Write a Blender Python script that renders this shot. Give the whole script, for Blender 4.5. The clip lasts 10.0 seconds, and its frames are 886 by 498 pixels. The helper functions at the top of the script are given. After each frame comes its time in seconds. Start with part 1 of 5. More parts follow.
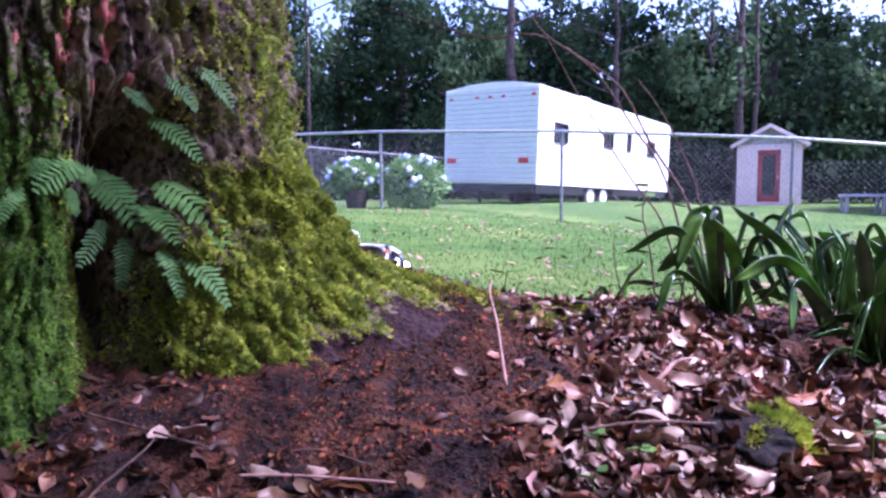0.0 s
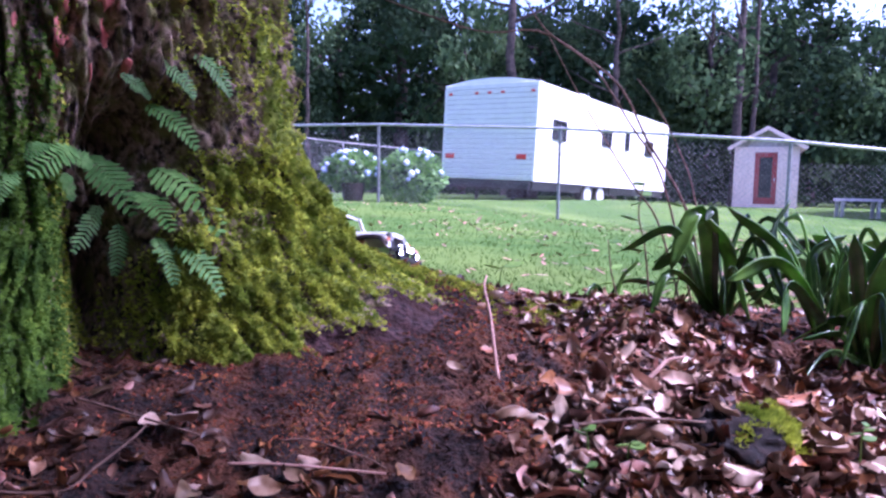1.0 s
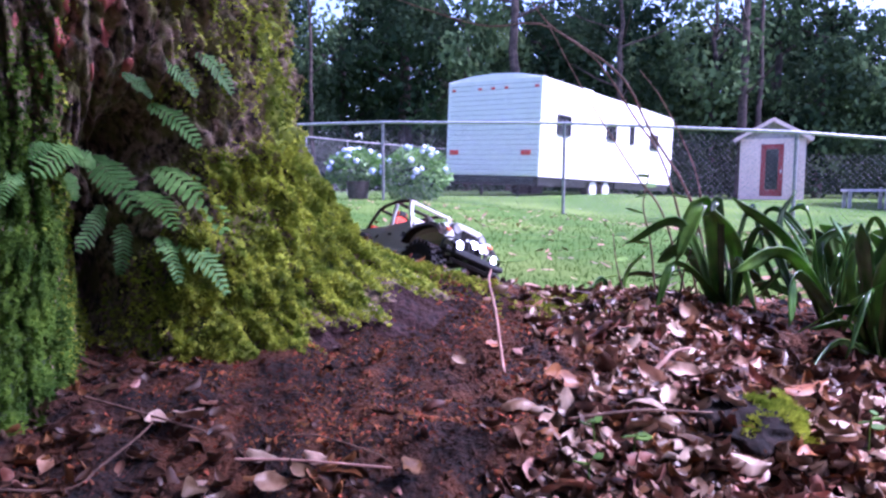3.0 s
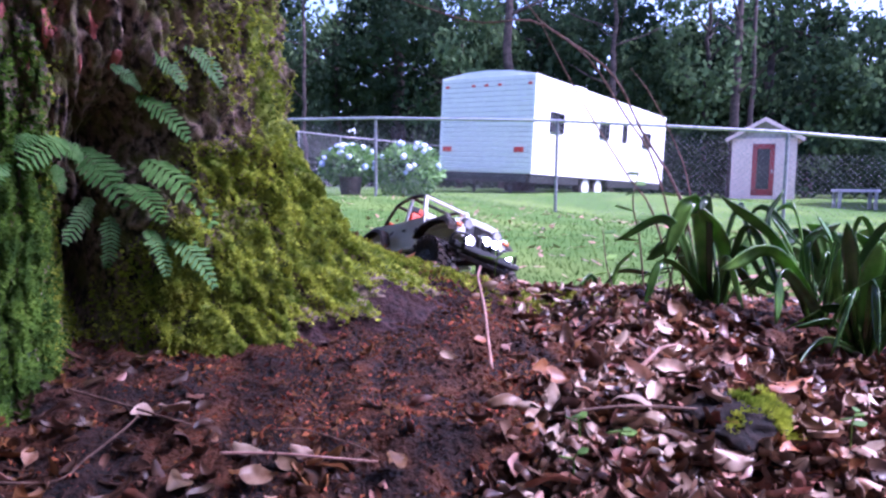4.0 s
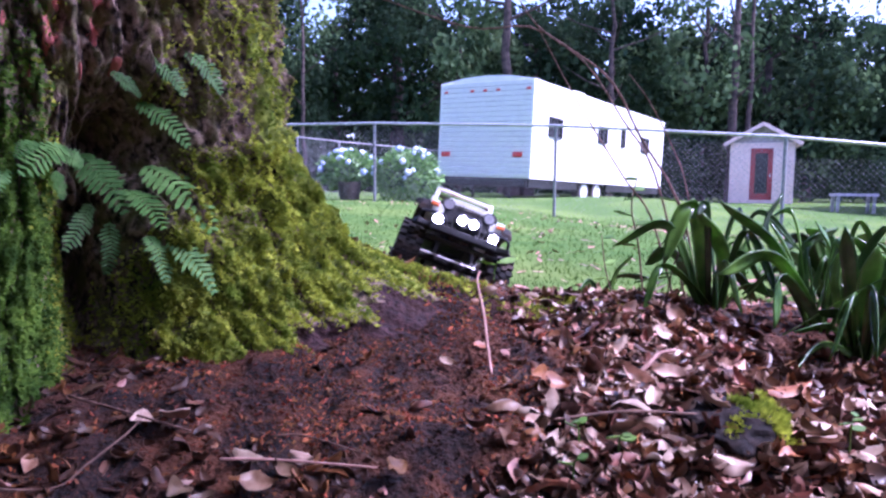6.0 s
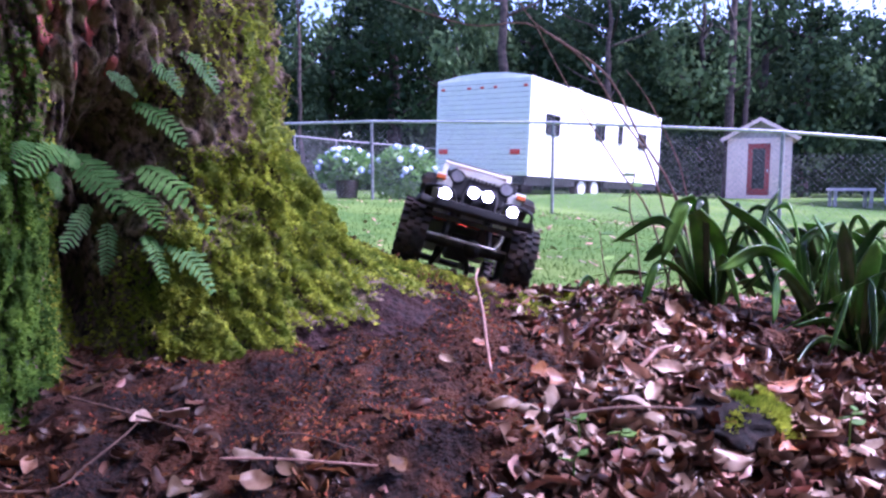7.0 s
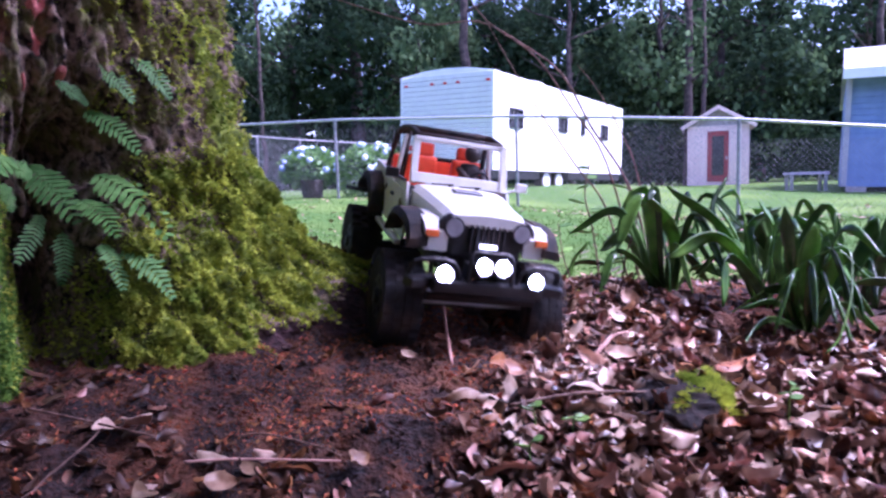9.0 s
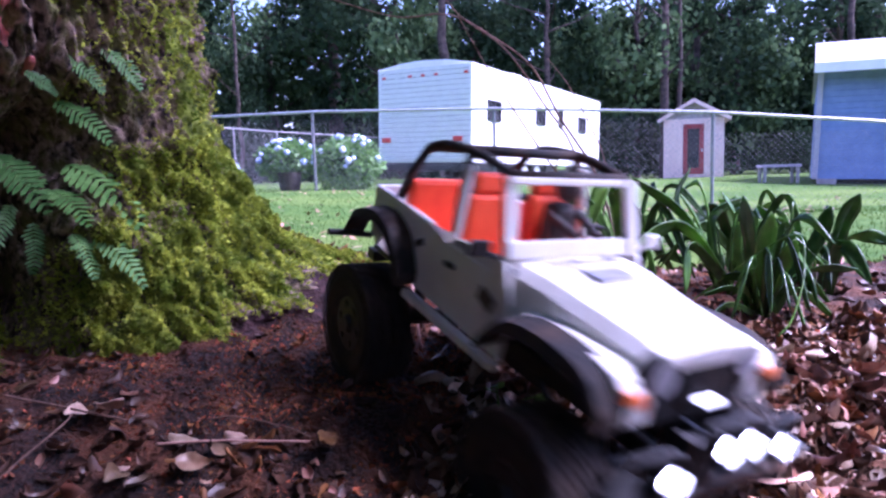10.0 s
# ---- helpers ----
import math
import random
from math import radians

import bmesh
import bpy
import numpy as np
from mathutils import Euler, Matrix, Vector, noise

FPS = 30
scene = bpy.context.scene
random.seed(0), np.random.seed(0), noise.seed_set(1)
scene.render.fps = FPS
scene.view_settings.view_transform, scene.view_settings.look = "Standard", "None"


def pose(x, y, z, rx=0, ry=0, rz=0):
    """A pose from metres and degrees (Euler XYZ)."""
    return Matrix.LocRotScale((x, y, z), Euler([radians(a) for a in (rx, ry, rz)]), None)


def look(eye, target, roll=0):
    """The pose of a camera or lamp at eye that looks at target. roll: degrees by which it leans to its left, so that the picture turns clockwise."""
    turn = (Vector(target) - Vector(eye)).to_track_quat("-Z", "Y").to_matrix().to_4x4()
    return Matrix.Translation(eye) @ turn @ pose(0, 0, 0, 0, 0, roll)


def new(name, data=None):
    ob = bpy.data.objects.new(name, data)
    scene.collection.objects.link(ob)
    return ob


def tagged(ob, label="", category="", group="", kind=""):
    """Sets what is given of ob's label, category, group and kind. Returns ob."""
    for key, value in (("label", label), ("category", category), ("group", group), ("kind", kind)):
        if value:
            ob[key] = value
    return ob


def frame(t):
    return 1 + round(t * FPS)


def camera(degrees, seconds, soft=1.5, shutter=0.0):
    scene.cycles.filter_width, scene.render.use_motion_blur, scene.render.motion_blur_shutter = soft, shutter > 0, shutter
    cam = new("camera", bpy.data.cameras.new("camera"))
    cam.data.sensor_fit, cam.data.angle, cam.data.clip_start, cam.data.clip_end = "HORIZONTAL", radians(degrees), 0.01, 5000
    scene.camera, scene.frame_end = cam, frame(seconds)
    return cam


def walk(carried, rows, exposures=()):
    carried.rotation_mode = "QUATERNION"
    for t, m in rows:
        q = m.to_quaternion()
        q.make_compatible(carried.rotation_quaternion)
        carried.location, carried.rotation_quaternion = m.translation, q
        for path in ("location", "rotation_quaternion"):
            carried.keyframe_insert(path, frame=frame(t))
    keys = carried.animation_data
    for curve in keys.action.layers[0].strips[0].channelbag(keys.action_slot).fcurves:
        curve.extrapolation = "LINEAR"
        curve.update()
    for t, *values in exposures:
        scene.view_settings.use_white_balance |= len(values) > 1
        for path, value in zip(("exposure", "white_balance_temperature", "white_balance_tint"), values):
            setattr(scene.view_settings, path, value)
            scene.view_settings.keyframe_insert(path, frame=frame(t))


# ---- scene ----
cam = camera(67.9, 10.0, soft=2.5, shutter=1.0)
PATH = [
    (0, (0.0121, -0.0157, 0.3079), (0.0090, 1.9773, 0.1411), -0.45),
    (0.5, (0.0099, -0.0160, 0.3080), (0.0055, 1.9765, 0.1352), 0.90),
    (1, (0.0122, -0.0165, 0.3068), (0.0223, 1.9751, 0.1240), 0.93),
    (1.5, (0.0120, -0.0158, 0.3063), (0.0369, 1.9745, 0.1114), 1.67),
    (2, (0.0174, -0.0165, 0.3032), (0.0330, 1.9733, 0.1024), 0.39),
    (2.5, (0.0135, -0.0156, 0.3039), (-0.0007, 1.9755, 0.1157), -0.10),
    (4, (0.0192, -0.0168, 0.3023), (0.0345, 1.9730, 0.1005), 0.55),
    (4.5, (0.0193, -0.0189, 0.3037), (0.0304, 1.9714, 0.1078), 0.79),
    (5, (0.0180, -0.0170, 0.3020), (0.0270, 1.9722, 0.0951), 0.70),
    (5.5, (0.0188, -0.0189, 0.3036), (0.0330, 1.9724, 0.1183), 0.69),
    (7, (0.0185, -0.0178, 0.3030), (0.0424, 1.9727, 0.1093), -0.01),
    (7.5, (0.0214, -0.0218, 0.3037), (0.0642, 1.9681, 0.1079), 0.46),
    (8, (0.0239, -0.0235, 0.3023), (0.0792, 1.9648, 0.0929), -0.25),
    (8.5, (0.0276, -0.0286, 0.3058), (0.1102, 1.9597, 0.1061), -1.44),
    (9, (0.0320, -0.0352, 0.3060), (0.1493, 1.9505, 0.0984), -1.82),
    (9.5, (0.0405, -0.0504, 0.3026), (0.2007, 1.9311, 0.0841), -1.88),
    (10, (0.0436, -0.0571, 0.3026), (0.2227, 1.9213, 0.0708), -1.83),
]
walk(cam, [(t, look(eye, target, roll)) for t, eye, target, roll in PATH])

# ---- world, sun, exposure ----
world = bpy.data.worlds.new("sky")
scene.world = world
world.use_nodes = True
wn = world.node_tree.nodes
sky = wn.new("ShaderNodeTexSky")
sky.sky_type = "NISHITA"
sky.sun_disc = False
sky.sun_elevation = radians(54)
sky.sun_rotation = radians(95)
sky.dust_density = 3.0
world.node_tree.links.new(sky.outputs[0], wn["Background"].inputs[0])
wn["Background"].inputs[1].default_value = 0.14
sun_data = bpy.data.lights.new("sun", "SUN")
sun_data.energy, sun_data.angle, sun_data.color = 3.6, radians(12), (1.0, 0.97, 0.93)
sun = new("sun", sun_data)
sun.matrix_world = look((8, 0.5, 11), (0, 1.2, 0))
scene.view_settings.exposure = 1.82
scene.view_settings.use_white_balance = True
scene.view_settings.white_balance_temperature = 5040
scene.view_settings.white_balance_tint = 52


# ---- materials ----
def surface(name, c1, c2, scale=40.0, rough=0.8, bump=0.3, metal=0.0, c3=None, big=4.0, spec=0.5, random_tint=0.0, island=0.0, dist=0.002, detail=6.0, spread=(0.35, 0.65), thin=0.0):
    """Two colours by fine noise, a third by large noise, relief from both."""
    m = bpy.data.materials.new(name)
    m.use_nodes = True
    n, l = m.node_tree.nodes, m.node_tree.links
    b = n["Principled BSDF"]
    b.inputs["Roughness"].default_value = rough
    b.inputs["Metallic"].default_value = metal
    b.inputs["Specular IOR Level"].default_value = spec
    co = n.new("ShaderNodeTexCoord")
    fine = n.new("ShaderNodeTexNoise")
    fine.inputs["Scale"].default_value, fine.inputs["Detail"].default_value = scale, detail
    l.new(co.outputs["Object"], fine.inputs["Vector"])
    ramp = n.new("ShaderNodeValToRGB")
    ramp.color_ramp.elements[0].position, ramp.color_ramp.elements[1].position = spread
    ramp.color_ramp.elements[0].color, ramp.color_ramp.elements[1].color = (*c1, 1), (*c2, 1)
    l.new(fine.outputs[0], ramp.inputs[0])
    out = ramp.outputs[0]
    if c3:
        large = n.new("ShaderNodeTexNoise")
        large.inputs["Scale"].default_value, large.inputs["Detail"].default_value = big, 4
        l.new(co.outputs["Object"], large.inputs["Vector"])
        step = n.new("ShaderNodeMapRange")
        step.inputs[1].default_value, step.inputs[2].default_value = 0.45, 0.62
        l.new(large.outputs[0], step.inputs[0])
        mix = n.new("ShaderNodeMix")
        mix.data_type = "RGBA"
        l.new(step.outputs[0], mix.inputs["Factor"])
        l.new(out, mix.inputs["A"])
        mix.inputs["B"].default_value = (*c3, 1)
        out = mix.outputs["Result"]
    if random_tint or island:
        hsv = n.new("ShaderNodeHueSaturation")
        src = n.new("ShaderNodeNewGeometry").outputs["Random Per Island"] if island else n.new("ShaderNodeObjectInfo").outputs["Random"]
        amount = island or random_tint
        val = n.new("ShaderNodeMapRange")
        val.inputs[3].default_value, val.inputs[4].default_value = 1 - amount, 1 + amount
        l.new(src, val.inputs[0])
        l.new(val.outputs[0], hsv.inputs["Value"])
        hue = n.new("ShaderNodeMapRange")
        hue.inputs[3].default_value, hue.inputs[4].default_value = 0.5 + 0.03 * amount, 0.5 - 0.03 * amount
        l.new(src, hue.inputs[0])
        l.new(hue.outputs[0], hsv.inputs["Hue"])
        l.new(out, hsv.inputs["Color"])
        out = hsv.outputs[0]
    l.new(out, b.inputs["Base Color"])
    if bump:
        bp = n.new("ShaderNodeBump")
        bp.inputs["Strength"].default_value, bp.inputs["Distance"].default_value = bump, dist
        l.new(fine.outputs[0], bp.inputs["Height"])
        l.new(bp.outputs[0], b.inputs["Normal"])
    if thin:
        through_light = n.new("ShaderNodeBsdfTranslucent")
        l.new(out, through_light.inputs["Color"])
        blend = n.new("ShaderNodeMixShader")
        blend.inputs[0].default_value = thin
        l.new(b.outputs[0], blend.inputs[1])
        l.new(through_light.outputs[0], blend.inputs[2])
        l.new(blend.outputs[0], n["Material Output"].inputs[0])
    return m


def glow(name, color, strength):
    m = bpy.data.materials.new(name)
    m.use_nodes = True
    b = m.node_tree.nodes["Principled BSDF"]
    b.inputs["Base Color"].default_value = (*color, 1)
    b.inputs["Emission Color"].default_value = (*color, 1)
    b.inputs["Emission Strength"].default_value = strength
    return m


M = {
    "soil": surface("soil", (0.003, 0.002, 0.002), (0.042, 0.016, 0.010), 130, 0.95, 1.0, c3=(0.11, 0.036, 0.013), big=18, dist=0.012, detail=9),
    "lawn": surface("lawn", (0.034, 0.080, 0.014), (0.075, 0.130, 0.028), 9.0, 0.95, 0.4, c3=(0.105, 0.155, 0.035), big=0.5, dist=0.02, spec=0.08),
    "bark": surface("bark", (0.025, 0.016, 0.013), (0.40, 0.28, 0.21), 80, 0.95, 1.0, c3=(0.19, 0.17, 0.06), big=30, dist=0.010, detail=9, spread=(0.42, 0.60)),
    "siding": surface("white_siding", (0.78, 0.78, 0.80), (0.84, 0.84, 0.85), 6, 0.5, 0.05),
    "black": surface("black_metal", (0.008, 0.008, 0.009), (0.02, 0.02, 0.022), 60, 0.5, 0.1),
    "rubber": surface("rubber", (0.008, 0.008, 0.009), (0.022, 0.02, 0.02), 120, 0.85, 0.3, c3=(0.05, 0.03, 0.02), big=30),
    "white_paint": surface("white_body_paint", (0.80, 0.80, 0.76), (0.86, 0.86, 0.82), 30, 0.35, 0.05, c3=(0.74, 0.73, 0.66), big=12),
    "orange": surface("orange_plastic", (0.85, 0.07, 0.015), (0.95, 0.10, 0.02), 40, 0.45, 0.05),
    "amber": surface("amber_lens", (0.8, 0.16, 0.03), (0.9, 0.22, 0.05), 40, 0.3, 0),
    "red_lens": surface("red_lens", (0.6, 0.03, 0.02), (0.7, 0.05, 0.03), 40, 0.3, 0),
    "grey_lens": surface("grey_lens", (0.25, 0.25, 0.27), (0.35, 0.35, 0.38), 60, 0.2, 0),
    "window": surface("dark_glass", (0.02, 0.022, 0.025), (0.05, 0.05, 0.055), 2, 0.12, 0),
    "galv": surface("galvanised_steel", (0.42, 0.42, 0.44), (0.62, 0.62, 0.65), 25, 0.4, 0.1, metal=0.7),
    "moss": surface("moss", (0.18, 0.26, 0.024), (0.58, 0.63, 0.080), 26, 0.95, 0, island=0.35, spec=0.2, thin=0.25),
    # greener moss and bed for the outer root, colour darkened to carry its shade
    "moss_shaded": surface("deep_green_moss", (0.045, 0.105, 0.014), (0.17, 0.30, 0.035), 26, 0.95, 0, island=0.35, spec=0.2, thin=0.2),
    "moss_bed_shaded": surface("shaded_green_moss_bed", (0.015, 0.035, 0.006), (0.09, 0.16, 0.022), 60, 0.95, 0.8, dist=0.004),
    "moss_bed": surface("moss_bed", (0.06, 0.085, 0.012), (0.34, 0.41, 0.055), 60, 0.95, 0.8, dist=0.004),
    "lichen": surface("lichen", (0.55, 0.14, 0.12), (0.75, 0.26, 0.22), 120, 0.9, 0.5),
    "fern": surface("fern", (0.10, 0.27, 0.050), (0.24, 0.48, 0.13), 60, 0.5, 0.1, random_tint=0.25, thin=0.4),
    "strap": surface("strap_leaf", (0.035, 0.11, 0.018), (0.11, 0.26, 0.04), 25, 0.27, 0.15, random_tint=0.6, spec=0.9, thin=0.4),
    "leaf": surface("dry_leaf", (0.18, 0.075, 0.034), (0.47, 0.29, 0.19), 40, 0.36, 0.25, random_tint=0.6, spec=0.4),
    "leaf_stuff": surface("dry_leaf_litter", (0.11, 0.045, 0.022), (0.35, 0.20, 0.135), 40, 0.40, 0.25, island=0.7, spec=0.4),
    "leaf_pale": surface("bleached_leaf", (0.34, 0.21, 0.14), (0.66, 0.49, 0.37), 40, 0.34, 0.25, random_tint=0.3, spec=0.4),
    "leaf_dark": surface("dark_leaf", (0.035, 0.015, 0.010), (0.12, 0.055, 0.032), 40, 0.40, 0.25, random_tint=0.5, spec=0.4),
    "leaf_rust": surface("rusty_leaf", (0.16, 0.055, 0.016), (0.34, 0.14, 0.045), 40, 0.45, 0.25, random_tint=0.4, spec=0.5),
    "green_leaf": surface("green_leaf", (0.10, 0.22, 0.03), (0.22, 0.38, 0.08), 40, 0.5, 0.1, random_tint=0.3, thin=0.4),
    "twig": surface("twig", (0.10, 0.055, 0.04), (0.24, 0.14, 0.10), 90, 0.8, 0.4),
    "pale_twig": surface("pale_twig", (0.42, 0.22, 0.17), (0.62, 0.38, 0.30), 70, 0.7, 0.3),
    "crumb": surface("soil_crumb", (0.014, 0.005, 0.003), (0.34, 0.115, 0.034), 14, 0.95, 0.3, island=0.8),
    "grass": surface("grass_blade", (0.046, 0.100, 0.014), (0.092, 0.160, 0.030), 1.5, 0.8, 0, island=0.3, thin=0.3, spec=0.12),
    "foliage": surface("foliage", (0.013, 0.030, 0.016), (0.050, 0.085, 0.040), 0.35, 0.95, 0, island=0.18, detail=2.0, spec=0.1, thin=0.3),
    "foliage_pale": surface("foliage_pale", (0.035, 0.07, 0.03), (0.13, 0.20, 0.085), 0.45, 0.95, 0, island=0.25, detail=2.0, spec=0.1, thin=0.3),
    "hydrangea": surface("hydrangea_leaf", (0.09, 0.20, 0.05), (0.19, 0.34, 0.10), 6, 0.5, 0, island=0.4, thin=0.3),
    "petal": surface("hydrangea_petal", (0.30, 0.38, 0.72), (0.60, 0.64, 0.84), 3, 0.7, 0, island=0.2),
    "wood_bark": surface("far_bark", (0.03, 0.022, 0.020), (0.10, 0.07, 0.062), 6, 0.95, 0.6, dist=0.02),
    "stucco": surface("shed_wall", (0.72, 0.52, 0.47), (0.84, 0.64, 0.58), 12, 0.85, 0.2),
    "shingle": surface("roof_shingle", (0.30, 0.25, 0.24), (0.48, 0.42, 0.40), 9, 0.9, 0.4),
    "maroon": surface("maroon_paint", (0.26, 0.025, 0.03), (0.36, 0.04, 0.045), 20, 0.5, 0.1),
    "blue": surface("blue_siding", (0.16, 0.23, 0.42), (0.20, 0.28, 0.48), 5, 0.6, 0.1),
    "roof_pale": surface("pale_roof_metal", (0.34, 0.33, 0.37), (0.44, 0.42, 0.46), 4, 0.5, 0.1),
    "rotten": surface("rotten_wood", (0.004, 0.003, 0.003), (0.026, 0.014, 0.011), 80, 0.95, 1.0, dist=0.006),
    "rot": surface("crumbling_wood", (0.016, 0.008, 0.009), (0.085, 0.040, 0.040), 110, 0.95, 1.0, c3=(0.045, 0.018, 0.014), big=30, dist=0.008, detail=9),
    "pot": surface("dark_pot", (0.02, 0.015, 0.015), (0.05, 0.035, 0.03), 12, 0.7, 0.2),
    "wire": surface("fence_wire", (0.14, 0.14, 0.15), (0.24, 0.24, 0.26), 20, 0.5, 0, metal=0.4),
    "post": surface("fence_post", (0.20, 0.20, 0.21), (0.34, 0.34, 0.36), 25, 0.5, 0.1, metal=0.5),
    "led": glow("led_lamp", (0.93, 0.95, 1.0), 60.0),
}


# ---- mesh helpers ----
def link(name, bm, material, parent=None, label="", smooth=False):
    mesh = bpy.data.meshes.new(name)
    bm.normal_update()
    bm.to_mesh(mesh)
    bm.free()
    mesh.materials.append(material)
    if smooth:
        mesh.polygons.foreach_set("use_smooth", [True] * len(mesh.polygons))
    ob = new(name, mesh)
    if parent:
        ob.parent = parent
    if label:
        tagged(ob, label)
    return ob


part = link


def raw(name, verts, faces, material, parent=None, smooth=False):
    mesh = bpy.data.meshes.new(name)
    mesh.from_pydata(verts, [], faces)
    mesh.materials.append(material)
    if smooth:
        mesh.polygons.foreach_set("use_smooth", [True] * len(mesh.polygons))
    ob = new(name, mesh)
    if parent:
        ob.parent = parent
    return ob


def box(bm, size, at, turn=(0, 0, 0), bevel=0.0, taper=None):
    """A box into bm; taper scales the top in x and y."""
    out = bmesh.ops.create_cube(bm, size=1)["verts"]
    for v in out:
        if taper and v.co.z > 0:
            v.co.x *= taper[0]
            v.co.y *= taper[1]
    m = pose(*at, *turn) @ Matrix.Diagonal((*size, 1))
    bmesh.ops.transform(bm, matrix=m, verts=out)
    if bevel:
        edges = {e for v in out for e in v.link_edges}
        bmesh.ops.bevel(bm, geom=list(edges), offset=bevel, segments=2, affect="EDGES", profile=0.6)
    return bm


def rod(bm, a, b, r, r2=None, n=10, caps=True):
    a, b = Vector(a), Vector(b)
    d = b - a
    m = Matrix.Translation((a + b) / 2) @ d.to_track_quat("Z", "Y").to_matrix().to_4x4()
    bmesh.ops.create_cone(bm, cap_ends=caps, segments=n, radius1=r, radius2=r if r2 is None else r2, depth=d.length, matrix=m)
    return bm


def tube(bm, points, radii, n=8):
    """A tube along points."""
    points = [Vector(p) for p in points]
    rings = []
    for i, p in enumerate(points):
        d = (points[min(i + 1, len(points) - 1)] - points[max(i - 1, 0)]).normalized()
        side = d.cross(Vector((0.31, 0.2, 0.93)))
        side = side.normalized() if side.length > 1e-4 else Vector((1, 0, 0))
        up = side.cross(d)
        r = radii[i] if hasattr(radii, "__len__") else radii
        rings.append([bm.verts.new(p + (side * math.cos(k * math.tau / n) + up * math.sin(k * math.tau / n)) * r) for k in range(n)])
    for a, b in zip(rings, rings[1:]):
        for k in range(n):
            bm.faces.new((a[k], a[(k + 1) % n], b[(k + 1) % n], b[k]))
    bm.faces.new(rings[0][::-1])
    bm.faces.new(rings[-1])
    return bm


def panel(bm, pts, thick):
    """A convex plate from corner points, thickened along its normal."""
    vs = [bm.verts.new(p) for p in pts]
    f = bm.faces.new(vs)
    f.normal_update()
    d = f.normal * thick
    back = [bm.verts.new(v.co - d) for v in vs]
    bm.faces.new(back[::-1])
    for i in range(len(vs)):
        j = (i + 1) % len(vs)
        bm.faces.new((vs[j], vs[i], back[i], back[j]))
    return bm


def loft(bm, sections):
    """Skin between equal-length point loops, capped."""
    rings = [[bm.verts.new(p) for p in s] for s in sections]
    n = len(rings[0])
    for a, b in zip(rings, rings[1:]):
        for k in range(n):
            bm.faces.new((a[k], a[(k + 1) % n], b[(k + 1) % n], b[k]))
    bm.faces.new(rings[0][::-1])
    bm.faces.new(rings[-1])
    bmesh.ops.recalc_face_normals(bm, faces=bm.faces)
    return bm


def curve_points(ctrl, n):
    """Catmull-Rom through control points."""
    c = [Vector(p) for p in ctrl]
    c = [2 * c[0] - c[1], *c, 2 * c[-1] - c[-2]]
    out = []
    spans = len(c) - 3
    for i in range(n + 1):
        u = i / n * spans
        k = min(int(u), spans - 1)
        t = u - k
        p0, p1, p2, p3 = c[k:k + 4]
        out.append(0.5 * ((2 * p1) + (p2 - p0) * t + (2 * p0 - 5 * p1 + 4 * p2 - p3) * t * t + (3 * p1 - p0 - 3 * p2 + p3) * t ** 3))
    return out


def smooth(a, b, x):
    t = min(max((x - a) / (b - a), 0), 1)
    return t * t * (3 - 2 * t)


# ---- ground ----
TREE = Vector((-0.60, 1.00, 0))


def lawn_z(x, y):
    """Lawn: level near the oak, rising a little to one side and dipping towards the shed."""
    left = -0.05 + 0.13 * smooth(3, 10, y)
    right = -0.05 - 0.25 * smooth(3, 8.5, y) + 0.10 * smooth(11, 20, y)
    far = smooth(10, 15, y)
    return left + (right - left) * ((1 - far) * smooth(-1, 4.5, x) + far * smooth(4, 11, x))


def ground_z(x, y):
    """Height of the soil: a low mound round the oak, a root ridge, lawn beyond."""
    near = 0.066 + 0.012 * noise.noise(Vector((x * 2.6, y * 2.6, 3)))
    near += (lawn_z(x, y) - near) * smooth(1.25, 1.9, y)
    d = math.hypot(x - TREE.x, y - TREE.y)
    z = near + 0.03 * math.exp(-max(d - 0.5, 0) / 0.14) * smooth(2.2, 1.2, y)
    along = 0.108 - 0.070 * smooth(-0.22, 0.34, x) - 0.03 * smooth(0.3, 0.7, x)
    along *= smooth(-0.5, -0.2, x)
    along -= 0.007 * math.exp(-((x - 0.12) / 0.12) ** 2)
    dy = y - 1.08
    z += along * math.exp(-(dy / (0.20 if dy < 0 else 0.36)) ** 2)
    z += 0.028 * math.exp(-((x - 0.295) ** 2 / 0.0030 + (y - 0.645) ** 2 / 0.0022))
    z -= 0.028 * smooth(0.62, 0.42, y)
    fine = smooth(4.0, 1.6, y)
    z += fine * (0.009 * noise.noise(Vector((x * 13, y * 13, 0))) + 0.011 * noise.noise(Vector((x * 36, y * 36, 5))))
    return z


def axis(fine_a, fine_b, step, far_a, far_b, grow):
    vals = list(np.arange(fine_a, fine_b, step))
    s = step
    while vals[-1] < far_b:
        s *= grow
        vals.append(vals[-1] + s)
    s = step
    while vals[0] > far_a:
        s *= grow
        vals.insert(0, vals[0] - s)
    return vals


def soil_edge(x, y):
    """Below 1 on the bare, littered soil round the oak, above 1 on the lawn."""
    return math.hypot((x + 0.1) / 2.5, (y - 0.3) / 1.42) + 0.16 * noise.noise(Vector((x * 2.4, y * 2.4, 1))) + 0.05 * noise.noise(Vector((x * 9, y * 9, 1)))


